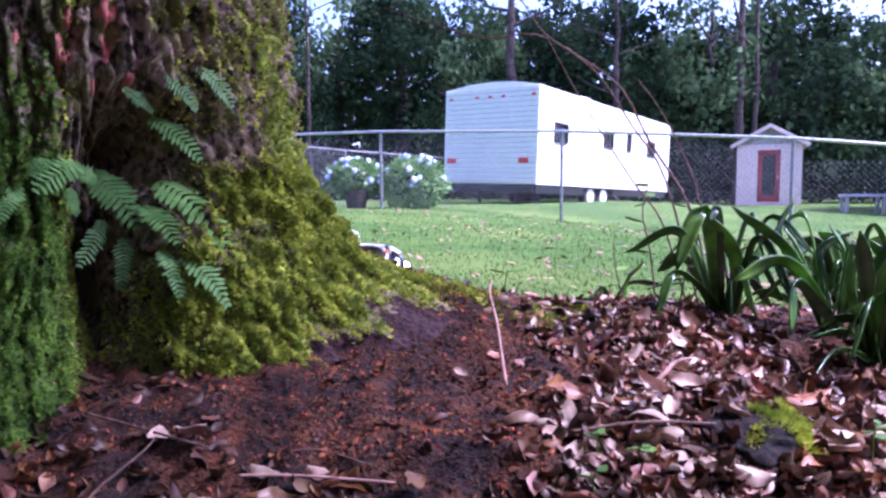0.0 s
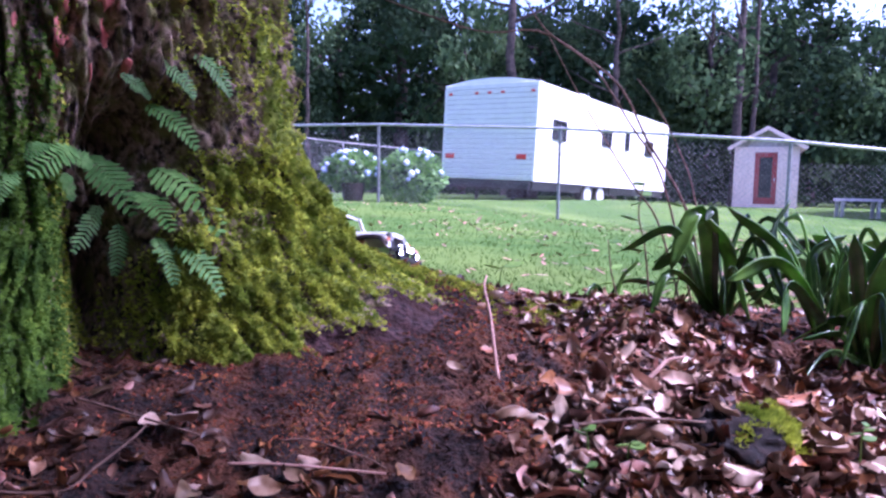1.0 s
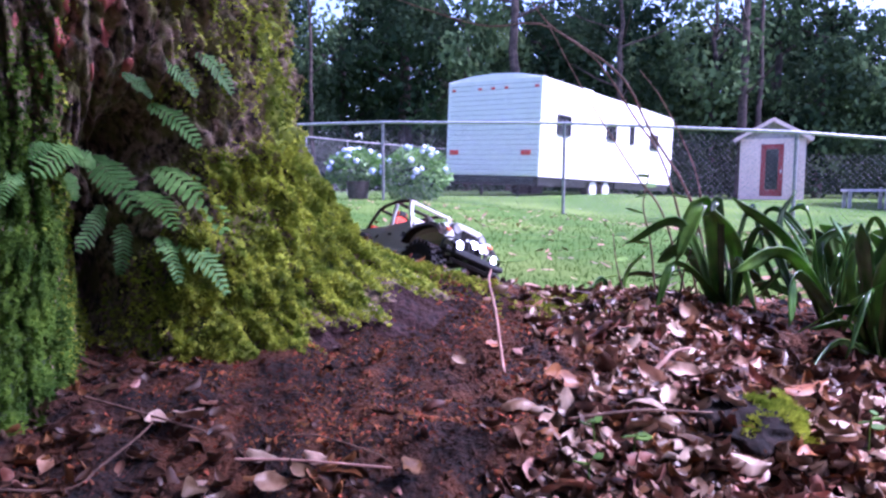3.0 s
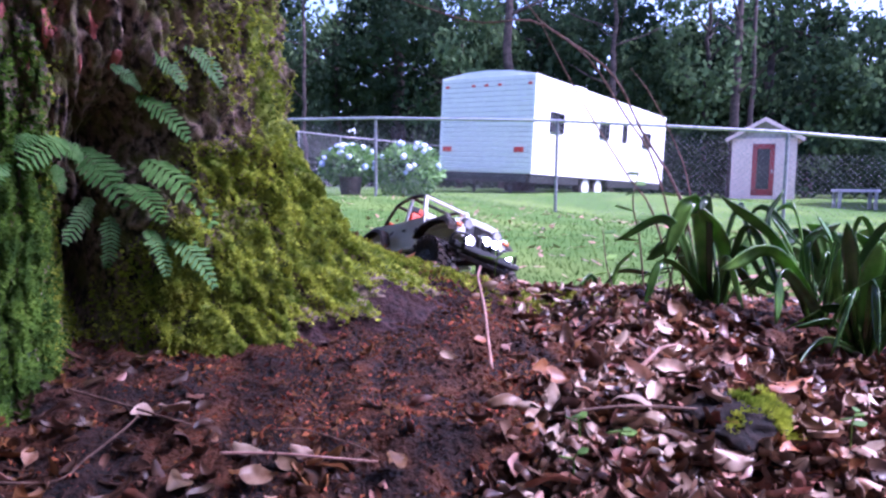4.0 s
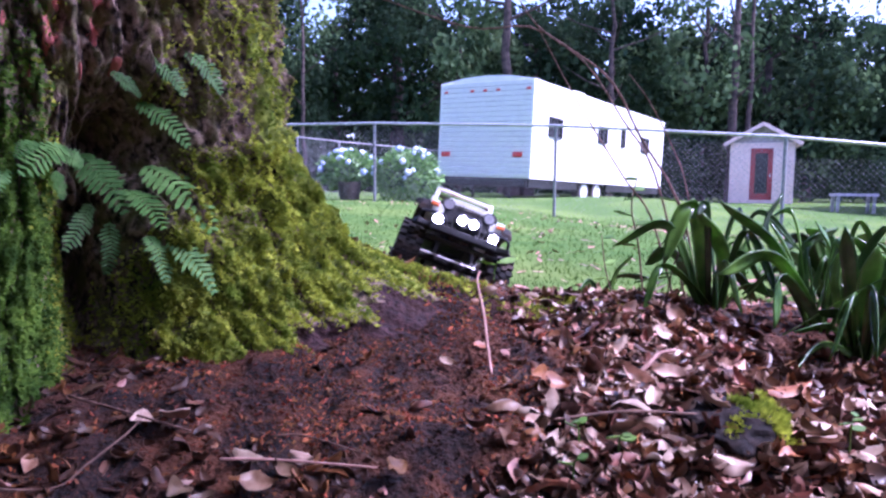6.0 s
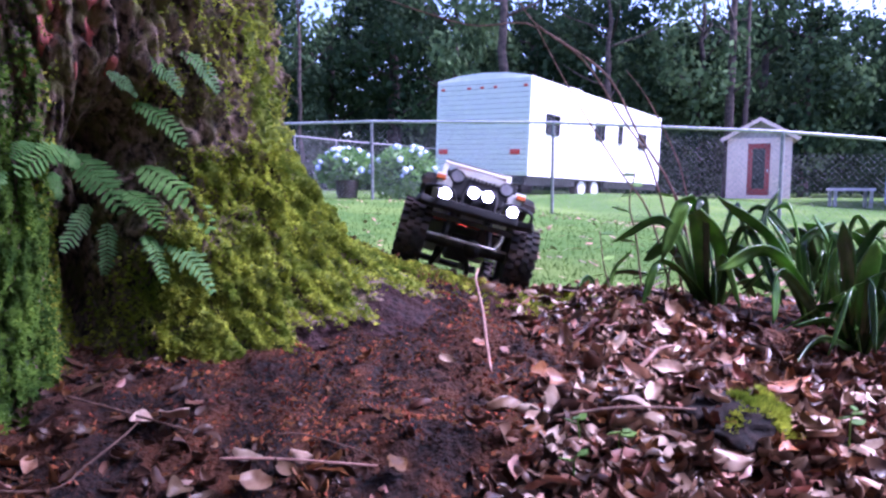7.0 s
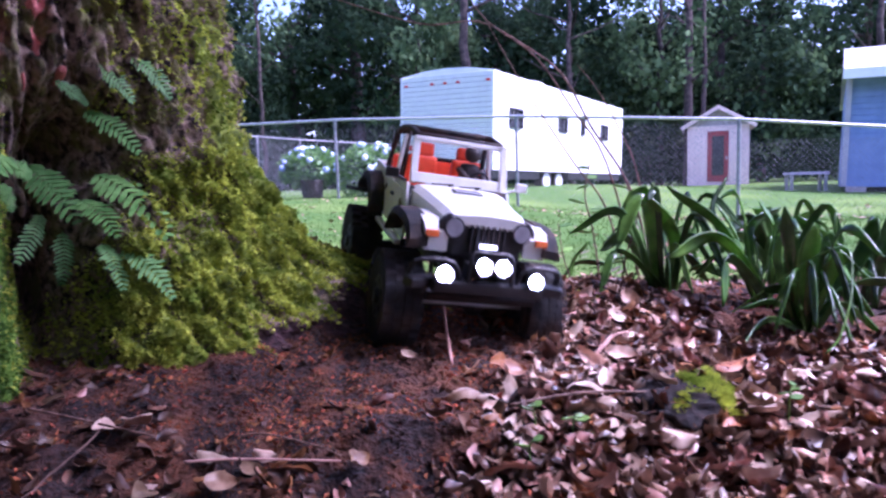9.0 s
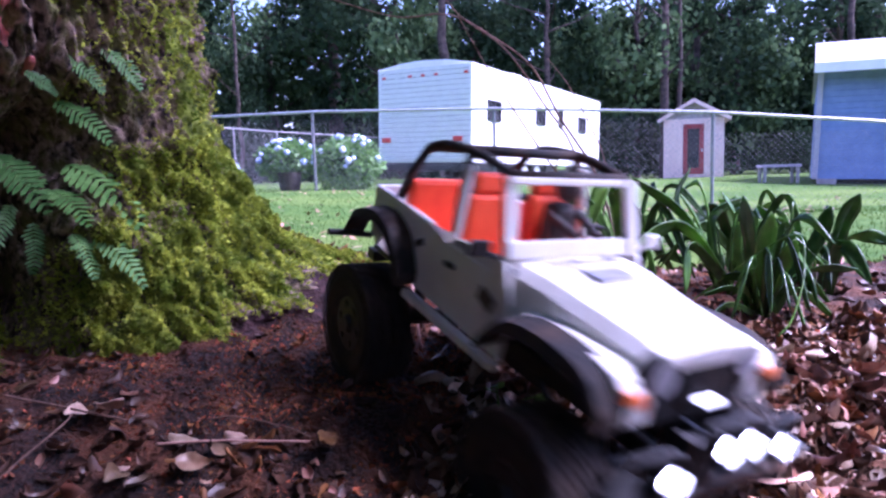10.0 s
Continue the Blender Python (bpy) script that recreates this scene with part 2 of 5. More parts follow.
def build_ground():
    xs = axis(-0.85, 1.1, 0.0085, -600, 600, 1.07)
    ys = axis(0.25, 1.7, 0.0085, -400, 900, 1.07)
    verts = [(x, y, ground_z(x, y)) for y in ys for x in xs]
    w = len(xs)
    faces = [(j * w + i, j * w + i + 1, (j + 1) * w + i + 1, (j + 1) * w + i) for j in range(len(ys) - 1) for i in range(w - 1)]
    ob = raw("ground", verts, faces, M["soil"], smooth=True)
    ob.data.materials.append(M["lawn"])
    flags = []
    for f in faces:
        x, y, z = verts[f[0]]
        flags.append(1 if soil_edge(x, y) > 1 else 0)
    ob.data.polygons.foreach_set("material_index", flags)
    return tagged(ob, "bare brown soil under the oak running out into green lawn", "ground", kind="structure")


ground = build_ground()


# ---- oak trunk ----
def lobe(a, centre, width):
    d = (a - centre + 180) % 360 - 180
    return math.exp(-(d / width) ** 2)


def trunk_radius(a, z, hollow=1.0):
    """Radius of the oak at angle a (degrees) and height z; hollow: how far the cavity is followed."""
    f = math.exp(-max(z - 0.06, 0) / 0.14)
    f2 = math.exp(-max(z - 0.06, 0) / 0.12)
    r = 0.33 + 0.02 * lobe(a, -30, 40)
    r += f * (0.19 * lobe(a, -22, 26) + 0.17 * lobe(a, -66, 10) + 0.06 * lobe(a, 120, 60) + 0.10 * lobe(a, 190, 30) + 0.1 * lobe(a, -110, 14))
    r += f2 * (0.40 * lobe(a, 0, 15))
    r -= hollow * 0.20 * lobe(a, -50, 6.5) * math.exp(-((z - 0.19) / 0.13) ** 2)
    r -= hollow * 0.17 * lobe(a, -42, 8.5) * math.exp(-((z - 0.355) / 0.055) ** 2)
    return r


def plates(a, z):
    """1 on the bark's plates, 0 down in its furrows."""
    wob = 0.9 * noise.noise(Vector((a * 0.09, z * 9, 3)))
    n1 = abs(noise.noise(Vector((a * 0.30 + wob, z * 8.5, 1.3))))
    n2 = abs(noise.noise(Vector((a * 0.62 + wob, z * 19, 7.1))))
    return min(1, n1 * 4.0), min(1, n2 * 3.5)


def cushion(a, z):
    """Rounded moss cushions over the bark, about two centimetres across."""
    n = noise.noise(Vector((a * 0.50 + 0.5 * noise.noise(Vector((a * 0.2, z * 20, 2))), z * 46, 5.5)))
    return max(0.0, n + 0.22) * (0.75 + 0.25 * smooth(0.60, 0.30, z))


def trunk_point(a, z):
    p = Vector((math.cos(radians(a)), math.sin(radians(a)), 0))
    big, small = plates(a, z)
    lump = noise.noise(Vector((a * 0.06, z * 7, 4)))
    r = trunk_radius(a, z) + (0.017 + 0.012 * smooth(0.3, 0.5, z)) * (big - 0.6) + (0.010 + 0.006 * smooth(0.3, 0.5, z)) * (small - 0.6) + 0.022 * cushion(a, z) + 0.008 * lump + 0.005 * noise.noise(Vector((a * 1.0, z * 55, 2)))
    return TREE + p * r + Vector((0, 0, z))


def trunk_normal(a, z):
    p = trunk_point(a, z)
    n = (trunk_point(a + 1.2, z) - p).cross(trunk_point(a, z + 0.012) - p).normalized()
    return n if n.dot(p - TREE - Vector((0, 0, z))) > 0 else -n


def foot_line(a):
    """Height at which the bark meets rotted wood and soil."""
    return 0.086 + 0.062 * smooth(-45, -8, a) + 0.030 * noise.noise(Vector((a * 0.16, 3, 1))) + 0.016 * noise.noise(Vector((a * 0.6, 3, 4)))


def moss_amount(a, z):
    """Where moss grows: the flared foot, thinning upwards, absent in the hollow and on bare patches."""
    low = smooth(0.50, 0.24, z)
    bare = noise.noise(Vector((a * 0.055, z * 9, 11)))
    m = low * 0.95 + 0.04 + 0.8 * bare
    m -= 1.5 * lobe(a, -48, 7) * math.exp(-((z - 0.25) / 0.17) ** 2)
    m -= 1.1 * lobe(a, -27, 7) * math.exp(-((z - 0.37) / 0.035) ** 2)
    m -= 1.6 * lobe(a, -42, 9) * math.exp(-((z - 0.355) / 0.065) ** 2)
    m += 0.22 * smooth(0.30, 0.44, z)
    foot = foot_line(a)
    if a > -58:
        m *= smooth(foot - 0.02, foot + 0.015, z)
    return m


def dress_oak(oak):
    """Moss tufts and lichen streaks on the bark."""
    rnd = random.Random(5)
    verts, faces = [], []
    shaded_verts, shaded_faces = [], []
    made = 0
    while made < 84000:
        a, z = rnd.uniform(-78, 22), rnd.uniform(0.04, 0.62) if rnd.random() < 0.5 else rnd.uniform(0.05, 0.36)
        big, small = plates(a, z)
        if rnd.random() > moss_amount(a, z) * (0.06 + 0.35 * big + 0.25 * small + 1.0 * cushion(a, z)):
            continue
        p, n = trunk_point(a, z), trunk_normal(a, z)
        side = n.cross(Vector((0, 0, 1))).normalized()
        down = n.cross(side)
        down = -down if down.z > 0 else down
        ln = rnd.uniform(0.003, 0.0075)
        w = rnd.uniform(0.0010, 0.0022)
        d = (n * rnd.uniform(0.35, 1.0) + down * rnd.uniform(-0.2, 0.9) + side * rnd.uniform(-0.7, 0.7)).normalized()
        s = d.cross(n + side * 0.3).normalized() * w
        q = p - n * 0.001
        # tufts on the outer root get the moss with shade in its colour
        vs, fs = (shaded_verts, shaded_faces) if a < -55 + rnd.gauss(0, 2) else (verts, faces)
        k = len(vs)
        vs += [(q - s)[:], (q + s)[:], (q + d * ln * 0.6 + s * 1.1 + n * 0.001)[:], (q + d * ln)[:], (q + d * ln * 0.6 - s * 1.1 + n * 0.001)[:]]
        fs.append((k, k + 1, k + 2, k + 3, k + 4))
        made += 1
    tagged(raw("deep_green_moss", shaded_verts, shaded_faces, M["moss_shaded"], oak), "greener feathery moss on the outer root, its shade put into the colour", kind="stuff")
    tagged(raw("moss", verts, faces, M["moss"], oak), "bright yellow-green moss tufts", kind="stuff")
    for a, z, h, w in ((-55.7, 0.465, 0.045, 1.3), (-54.0, 0.502, 0.022, 1.0), (-47.5, 0.520, 0.045, 1.6), (-47.8, 0.475, 0.035, 1.0), (-44.0, 0.440, 0.020, 1.2), (-50.3, 0.430, 0.020, 0.7), (-58.5, 0.423, 0.015, 0.5), (-62, 0.475, 0.018, 0.6)):
        verts, faces = [], []
        rows = 14
        for i in range(rows + 1):
            u = i / rows
            zz = z + (u - 0.5) * h
            ww = w * (0.25 + math.sin(math.pi * u)) * (0.75 + 0.5 * noise.noise(Vector((a, zz * 90, 2))))
            mid = a + 0.5 * w * noise.noise(Vector((a, zz * 40, 9)))
            for j in range(5):
                aa = mid + (j / 2 - 1) * ww
                p = trunk_point(aa, zz)
                verts.append((p + (p - TREE - Vector((0, 0, zz))).normalized() * (0.003 if 0 < j < 4 and 0 < i < rows else -0.001))[:])
        for i in range(rows):
            for j in range(4):
                k = i * 5 + j
                faces.append((k, k + 1, k + 6, k + 5))
        tagged(raw("lichen_patch", verts, faces, M["lichen"], oak, True), "salmon-pink lichen streak")


def ridge_moss(oak):
    """Moss along the crest of the root."""
    rnd = random.Random(6)
    verts, faces = [], []
    for i in range(15000):
        x = rnd.uniform(-0.28, 0.36)
        y = 1.06 + rnd.gauss(0, 0.035) + 0.03 * noise.noise(Vector((x * 9, 0, 0)))
        keep = 0.35 + 0.65 * smooth(0.12, -0.15, x) + 0.7 * noise.noise(Vector((x * 11, y * 11, 3)))
        if rnd.random() > keep:
            continue
        p = Vector((x, y, ground_z(x, y) - 0.001))
        d = Vector((rnd.uniform(-0.7, 0.7), rnd.uniform(-1.0, 0.4), rnd.uniform(0.2, 1))).normalized() * rnd.uniform(0.004, 0.010)
        s = d.cross(Vector((rnd.uniform(-1, 1), 1, 0.3))).normalized() * rnd.uniform(0.001, 0.0024)
        k = len(verts)
        verts += [(p - s)[:], (p + s)[:], (p + d * 0.6 + s)[:], (p + d)[:], (p + d * 0.6 - s)[:]]
        faces.append((k, k + 1, k + 2, k + 3, k + 4))
    tagged(raw("root_moss", verts, faces, M["moss"], oak), "yellow-green moss along the root's crest", kind="stuff")


def shading_crown(oak):
    """Spreading limbs and leaves, out of view, added over the oak's foot to shade it."""
    rs = np.random.RandomState(9)
    bm = bmesh.new()
    for k in range(7):
        az = k * math.tau / 7 + 0.4
        c, s = math.cos(az), math.sin(az)
        tube(bm, curve_points([TREE + Vector((0, 0, 2.4)), TREE + Vector((c * 1.2, s * 1.2, 3.0)), TREE + Vector((c * 2.8, s * 2.8, 3.3)), TREE + Vector((c * 4.6, s * 4.6, 3.2))], 12), [0.2 * (1.05 - i / 13) for i in range(13)], 8)
    part("limbs", bm, M["bark"], oak)
    n = 20000
    az, rr = rs.uniform(0, math.tau, n), 5.2 * np.sqrt(rs.uniform(0, 1, n))
    # hung lower and centred to the left, to block sky light there
    hang = 0.02 + 0.075 * np.clip(-np.cos(az - 0.35), 0, 1)
    p = np.stack([TREE.x - 2.3 + rr * np.cos(az), TREE.y - 1.1 + rr * np.sin(az), 3.7 + rs.normal(0, 0.4, n) - hang * rr ** 2], 1)
    d = rs.normal(size=(n, 3))
    d /= np.linalg.norm(d, axis=1)[:, None]
    s = np.cross(d, rs.normal(size=(n, 3)))
    s /= np.linalg.norm(s, axis=1)[:, None]
    ln = rs.uniform(0.16, 0.34, (n, 1))
    verts = np.stack([p, p + d * ln * 0.5 + s * ln * 0.3, p + d * ln, p + d * ln * 0.5 - s * ln * 0.3], 1).reshape(-1, 3)
    tagged(raw("crown", verts.tolist(), np.arange(4 * n).reshape(n, 4).tolist(), M["foliage"], oak), "dark green oak leaves out of view, placed to shade the ground", kind="stuff")


def build_oak():
    oak = new("oak_tree")
    angles = list(np.arange(-110, 30, 0.45)) + list(np.arange(30, 250, 4.0))
    zs = list(np.arange(-0.02, 0.62, 0.0045)) + list(np.arange(0.62, 0.75, 0.007)) + [0.8, 0.9, 1.05, 1.3, 1.6, 2.0, 2.4, 2.8]
    verts = [trunk_point(a, z)[:] for z in zs for a in angles]
    w = len(angles)
    faces = [(j * w + i, j * w + (i + 1) % w, (j + 1) * w + (i + 1) % w, (j + 1) * w + i) for j in range(len(zs) - 1) for i in range(w)]
    trunk = raw("trunk", verts, faces, M["bark"], oak, True)
    trunk.data.materials.append(M["moss_bed"])
    trunk.data.materials.append(M["rot"])
    trunk.data.materials.append(M["moss_bed_shaded"])
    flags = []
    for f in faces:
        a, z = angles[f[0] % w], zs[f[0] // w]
        # index 3: moss bed darkened for the shade on the outer root
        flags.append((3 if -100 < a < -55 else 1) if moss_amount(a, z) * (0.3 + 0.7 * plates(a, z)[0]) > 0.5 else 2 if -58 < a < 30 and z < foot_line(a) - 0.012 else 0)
    trunk.data.polygons.foreach_set("material_index", flags)
    dress_oak(oak)
    ridge_moss(oak)
    shading_crown(oak)
    return tagged(oak, "large old oak with mossy ridged bark and flared roots", "tree")


oak = build_oak()


# ---- travel trailer ----
def build_trailer():
    t = new("travel_trailer")
    L, W, Z0, H = 8.9, 2.46, 0.56, 2.16
    bm = bmesh.new()
    prof = [(-W / 2, 0), (W / 2, 0), (W / 2, H), (W / 4, H + 0.10), (0, H + 0.13), (-W / 4, H + 0.10), (-W / 2, H)]
    a = [bm.verts.new((0.02, y, Z0 + z)) for y, z in prof]
    b = [bm.verts.new((L, y, Z0 + z * (1 if z < 1 else 0.985))) for y, z in prof]
    bm.faces.new(a)
    bm.faces.new(b[::-1])
    for i in range(len(prof)):
        bm.faces.new((a[i], b[i], b[(i + 1) % 7], a[(i + 1) % 7]))
    bmesh.ops.recalc_face_normals(bm, faces=bm.faces)
    part("body", bm, M["siding"], t)
    bm = bmesh.new()
    box(bm, (0.012, W - 0.06, H - 0.04), (0.018, 0, Z0 + H / 2))
    part("rear_backing", bm, M["post"], t)
    for i in range(19):
        bm = bmesh.new()
        box(bm, (0.03, W - 0.02, 0.098), (0.004, 0, Z0 + 0.07 + i * 0.1125), (0, -15, 0), 0.005)
        part("siding_panel", bm, M["siding"], t)
    for y in (-W / 2, W / 2):
        bm = bmesh.new()
        box(bm, (0.05, 0.05, H), (0.02, y, Z0 + H / 2), (0, 0, 0), 0.01)
        part("corner_trim", bm, M["siding"], t)
    for y in (-1.12, -0.35, 0.0, 0.35, 1.08):
        bm = bmesh.new()
        box(bm, (0.03, 0.09, 0.05), (-0.02, y, Z0 + 1.95), (0, 0, 0), 0.01)
        part("marker_light", bm, M["red_lens"], t)
    for y in (-0.92, 1.02):
        bm = bmesh.new()
        box(bm, (0.04, 0.24, 0.11), (-0.025, y, Z0 + 0.52), (0, 0, 0), 0.015)
        part("tail_light", bm, M["red_lens"], t)
    # windows on the long side, which faces -y in the trailer's space
    for s, z, w, h in ((1.13, 1.20, 0.62, 0.42), (3.9, 1.28, 0.55, 0.42), (5.35, 1.32, 0.22, 0.5), (7.15, 1.25, 0.6, 0.42)):
        win = new("window")
        win.parent = t
        bm = bmesh.new()
        for dx, dz, sx, sz in ((0, h / 2, w, 0.04), (0, -h / 2, w, 0.04), (w / 2, 0, 0.04, h), (-w / 2, 0, 0.04, h), (0, 0, 0.03, h)):
            box(bm, (sx + 0.02, 0.05, sz), (s + dx, -W / 2 - 0.01, Z0 + z + dz))
        part("window_frame", bm, M["black"], win)
        bm = bmesh.new()
        box(bm, (w, 0.02, h), (s, -W / 2 - 0.004, Z0 + z))
        part("pane", bm, M["window"], win)
    bm = bmesh.new()
    for y in (-0.9, 0.9):
        box(bm, (L + 0.6, 0.09, 0.16), (L / 2 + 0.3, y, Z0 - 0.1))
    for i in range(8):
        box(bm, (0.07, 1.8, 0.1), (0.3 + i * 1.15, 0, Z0 - 0.1))
    box(bm, (L - 0.1, W - 0.12, 0.06), (L / 2, 0, Z0 - 0.012))
    part("chassis", bm, M["black"], t)
    for y in (-W / 2 + 0.05, W / 2 - 0.05):
        for x, ln in ((1.3, 2.5), (6.6, 4.4)):
            bm = bmesh.new()
            box(bm, (ln, 0.04, 0.20), (x, y, Z0 - 0.10), (0, 0, 0), 0.008)
            part("skirt", bm, M["black"], t)
    bm = bmesh.new()
    box(bm, (0.12, W - 0.2, 0.14), (0.05, 0, Z0 - 0.11), (0, 0, 0), 0.02)
    part("rear_bumper", bm, M["black"], t)
    for y in (-0.55, 0.45):
        bm = bmesh.new()
        rod(bm, (0.35, y, Z0 - 0.1), (0.35, y, 0.02), 0.035)
        box(bm, (0.2, 0.2, 0.03), (0.35, y, 0.015))
        part("stabiliser_jack", bm, M["black"], t)
    for x in (3.15, 3.98):
        for y in (-1.02, 1.02):
            wheel = new("wheel")
            wheel.parent = t
            bm = bmesh.new()
            rod(bm, (x, y - 0.1, 0.33), (x, y + 0.1, 0.33), 0.34, n=28)
            bmesh.ops.bevel(bm, geom=list(bm.edges), offset=0.02, segments=2, affect="EDGES")
            part("tyre", bm, M["rubber"], wheel)
            bm = bmesh.new()
            s = -1 if y < 0 else 1
            rod(bm, (x, y + s * 0.09, 0.33), (x, y + s * 0.115, 0.33), 0.22, 0.19, n=24)
            rod(bm, (x, y + s * 0.11, 0.33), (x, y + s * 0.15, 0.33), 0.06, n=12)
            part("rim", bm, M["siding"], wheel)
    bm = bmesh.new()
    box(bm, (0.7, 0.7, 0.28), (4.3, 0, Z0 + H + 0.2), (0, 0, 0), 0.05)
    part("roof_air_conditioner", bm, M["siding"], t)
    bm = bmesh.new()
    box(bm, (0.45, 0.45, 0.12), (2.2, 0.2, Z0 + H + 0.16), (0, 0, 0), 0.03)
    part("roof_vent", bm, M["siding"], t)
    t.matrix_world = pose(1.01, 15.15, -0.02, 0, 2.0, 0) @ pose(0, 0, 0, 0, 0, 53.5)
    return tagged(t, "white ribbed travel trailer parked on the lawn", "travel trailer")


trailer = build_trailer()


# ---- ferns on the oak ----
def frond_mesh(length, seed):
    """A fern frond along +x that droops, with paired leaflets; made of thin tapering blades."""
    rnd = random.Random(seed)
    bm = bmesh.new()
    spine = [Vector((length * u, 0, 0.10 * length * math.sin(math.pi * u) - 0.22 * length * u * u)) for u in np.linspace(0, 1, 12)]
    tube(bm, spine, [0.0007 * (1 - 0.6 * i / 11) for i in range(12)], 5)
    n = 13
    for i in range(1, n + 1):
        u = i / (n + 0.6)
        p = curve_points(spine, 40)[int(u * 40)]
        ln = length * 0.26 * (math.sin(math.pi * (0.12 + 0.86 * u)) ** 0.7) * rnd.uniform(0.7, 1.15)
        w = length * 0.030
        for s in (-1, 1):
            d = Vector((0.38 + 0.25 * u, s, -0.12 + rnd.uniform(-0.12, 0.12))).normalized()
            side = Vector((-d.y, d.x, 0)).normalized() * w
            up = Vector((0, 0, 0.0010))
            pts = [p - side * 0.6, p + d * ln * 0.4 - side, p + d * ln * 0.8 - side * 0.75, p + d * ln, p + d * ln * 0.8 + side * 0.75, p + d * ln * 0.4 + side, p + side * 0.6]
            top = [bm.verts.new(q + up * 0.4) for q in pts]
            low = [bm.verts.new(q - up * 0.4) for q in pts]
            bm.faces.new(top)
            bm.faces.new(low[::-1])
            for k in range(7):
                bm.faces.new((top[k], low[k], low[(k + 1) % 7], top[(k + 1) % 7]))
    mesh = bpy.data.meshes.new("frond")
    bm.normal_update()
    bm.to_mesh(mesh)
    bm.free()
    mesh.materials.append(M["fern"])
    return mesh


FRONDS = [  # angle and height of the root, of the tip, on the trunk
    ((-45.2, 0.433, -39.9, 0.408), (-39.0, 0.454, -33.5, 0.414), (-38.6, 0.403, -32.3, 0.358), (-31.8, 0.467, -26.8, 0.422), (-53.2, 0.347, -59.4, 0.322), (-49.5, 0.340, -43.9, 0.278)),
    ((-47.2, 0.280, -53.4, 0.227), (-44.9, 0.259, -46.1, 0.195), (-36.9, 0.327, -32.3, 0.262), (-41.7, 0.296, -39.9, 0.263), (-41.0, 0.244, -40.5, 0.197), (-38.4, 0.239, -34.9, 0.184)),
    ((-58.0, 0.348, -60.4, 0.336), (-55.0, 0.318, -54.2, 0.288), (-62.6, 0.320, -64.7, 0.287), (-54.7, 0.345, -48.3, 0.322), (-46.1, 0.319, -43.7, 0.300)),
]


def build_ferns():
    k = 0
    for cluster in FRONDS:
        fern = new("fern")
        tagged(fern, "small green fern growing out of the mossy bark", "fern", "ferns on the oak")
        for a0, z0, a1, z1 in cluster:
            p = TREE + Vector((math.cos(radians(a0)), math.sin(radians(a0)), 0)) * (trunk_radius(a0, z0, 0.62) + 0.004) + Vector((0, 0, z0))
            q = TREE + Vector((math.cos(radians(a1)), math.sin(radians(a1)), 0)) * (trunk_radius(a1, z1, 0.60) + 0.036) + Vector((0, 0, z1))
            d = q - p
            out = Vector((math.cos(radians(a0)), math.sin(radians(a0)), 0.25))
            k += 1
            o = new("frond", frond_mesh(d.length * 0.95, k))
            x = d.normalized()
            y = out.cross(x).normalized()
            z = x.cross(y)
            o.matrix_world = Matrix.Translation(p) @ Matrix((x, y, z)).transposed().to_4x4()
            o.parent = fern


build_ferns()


# ---- strap-leaved plants ----
def strap(parent, base, mid, tip, width, n=14):
    """One long fleshy leaf, folded along its middle, from base over mid to tip."""
    pts = curve_points([base, mid, tip], n)
    bm = bmesh.new()
    rows = []
    for i, p in enumerate(pts):
        u = i / n
        d = (pts[min(i + 1, n)] - pts[max(i - 1, 0)]).normalized()
        face = Vector((1.6 * math.sin(tip[0] * 90 + tip[2] * 60), 1.0, 0.5))
        side = d.cross(face).normalized()
        up = side.cross(d).normalized()
        w = width * 0.5 * (0.5 + 0.62 * u - 0.25 * u * u) * (1 - max(0, (u - 0.72) / 0.28) ** 2 * 0.93)
        w *= 1 + 0.05 * math.sin(9 * u + base[0] * 50)
        fold = 0.30 * w
        row = []
        for s, lift in ((-1, fold), (-0.5, fold * 0.35), (0, 0), (0.5, fold * 0.35), (1, fold)):
            row.append(p + side * w * s - up * lift)
        thick = up * 0.0011
        rows.append([bm.verts.new(q + thick) for q in row] + [bm.verts.new(q - thick) for q in row[::-1]])
    for a, b in zip(rows, rows[1:]):
        for k in range(10):
            bm.faces.new((a[k], a[(k + 1) % 10], b[(k + 1) % 10], b[k]))
    bm.faces.new(rows[0][::-1])
    bm.faces.new(rows[-1])
    bmesh.ops.recalc_face_normals(bm, faces=bm.faces)
    part("leaf", bm, M["strap"], parent, smooth=True)


def lily(x, y, leaves, label):
    """A clump at x, y; leaves: mid and tip offsets (dx, dy, dz) and width."""
    p = new("strap_lily")
    p.location = (x, y, ground_z(x, y) - 0.01)
    for i, (mx, my, mz, tx, ty, tz, w) in enumerate(leaves):
        strap(p, (0.015 * math.sin(i * 2.1), 0.012 * math.cos(i * 2.1), 0), (mx, my, mz), (tx, ty, tz), w * 0.92)
    rnd = random.Random(int(x * 1000))
    for i in range(13 if len(leaves) > 3 else 0):
        az, reach, high = rnd.uniform(0, math.tau), rnd.uniform(0.05, 0.17), rnd.uniform(0.04, 0.12) if i % 3 else rnd.uniform(0.10, 0.19)
        c, s = math.cos(az) * reach, math.sin(az) * reach
        strap(p, (c * 0.1, s * 0.1, 0), (c * 0.45, s * 0.45, high), (c, s, high * rnd.uniform(-0.1, 1.15)), rnd.uniform(0.008, 0.019))
    tagged(p, label, "plant", "strap-leaved plants")


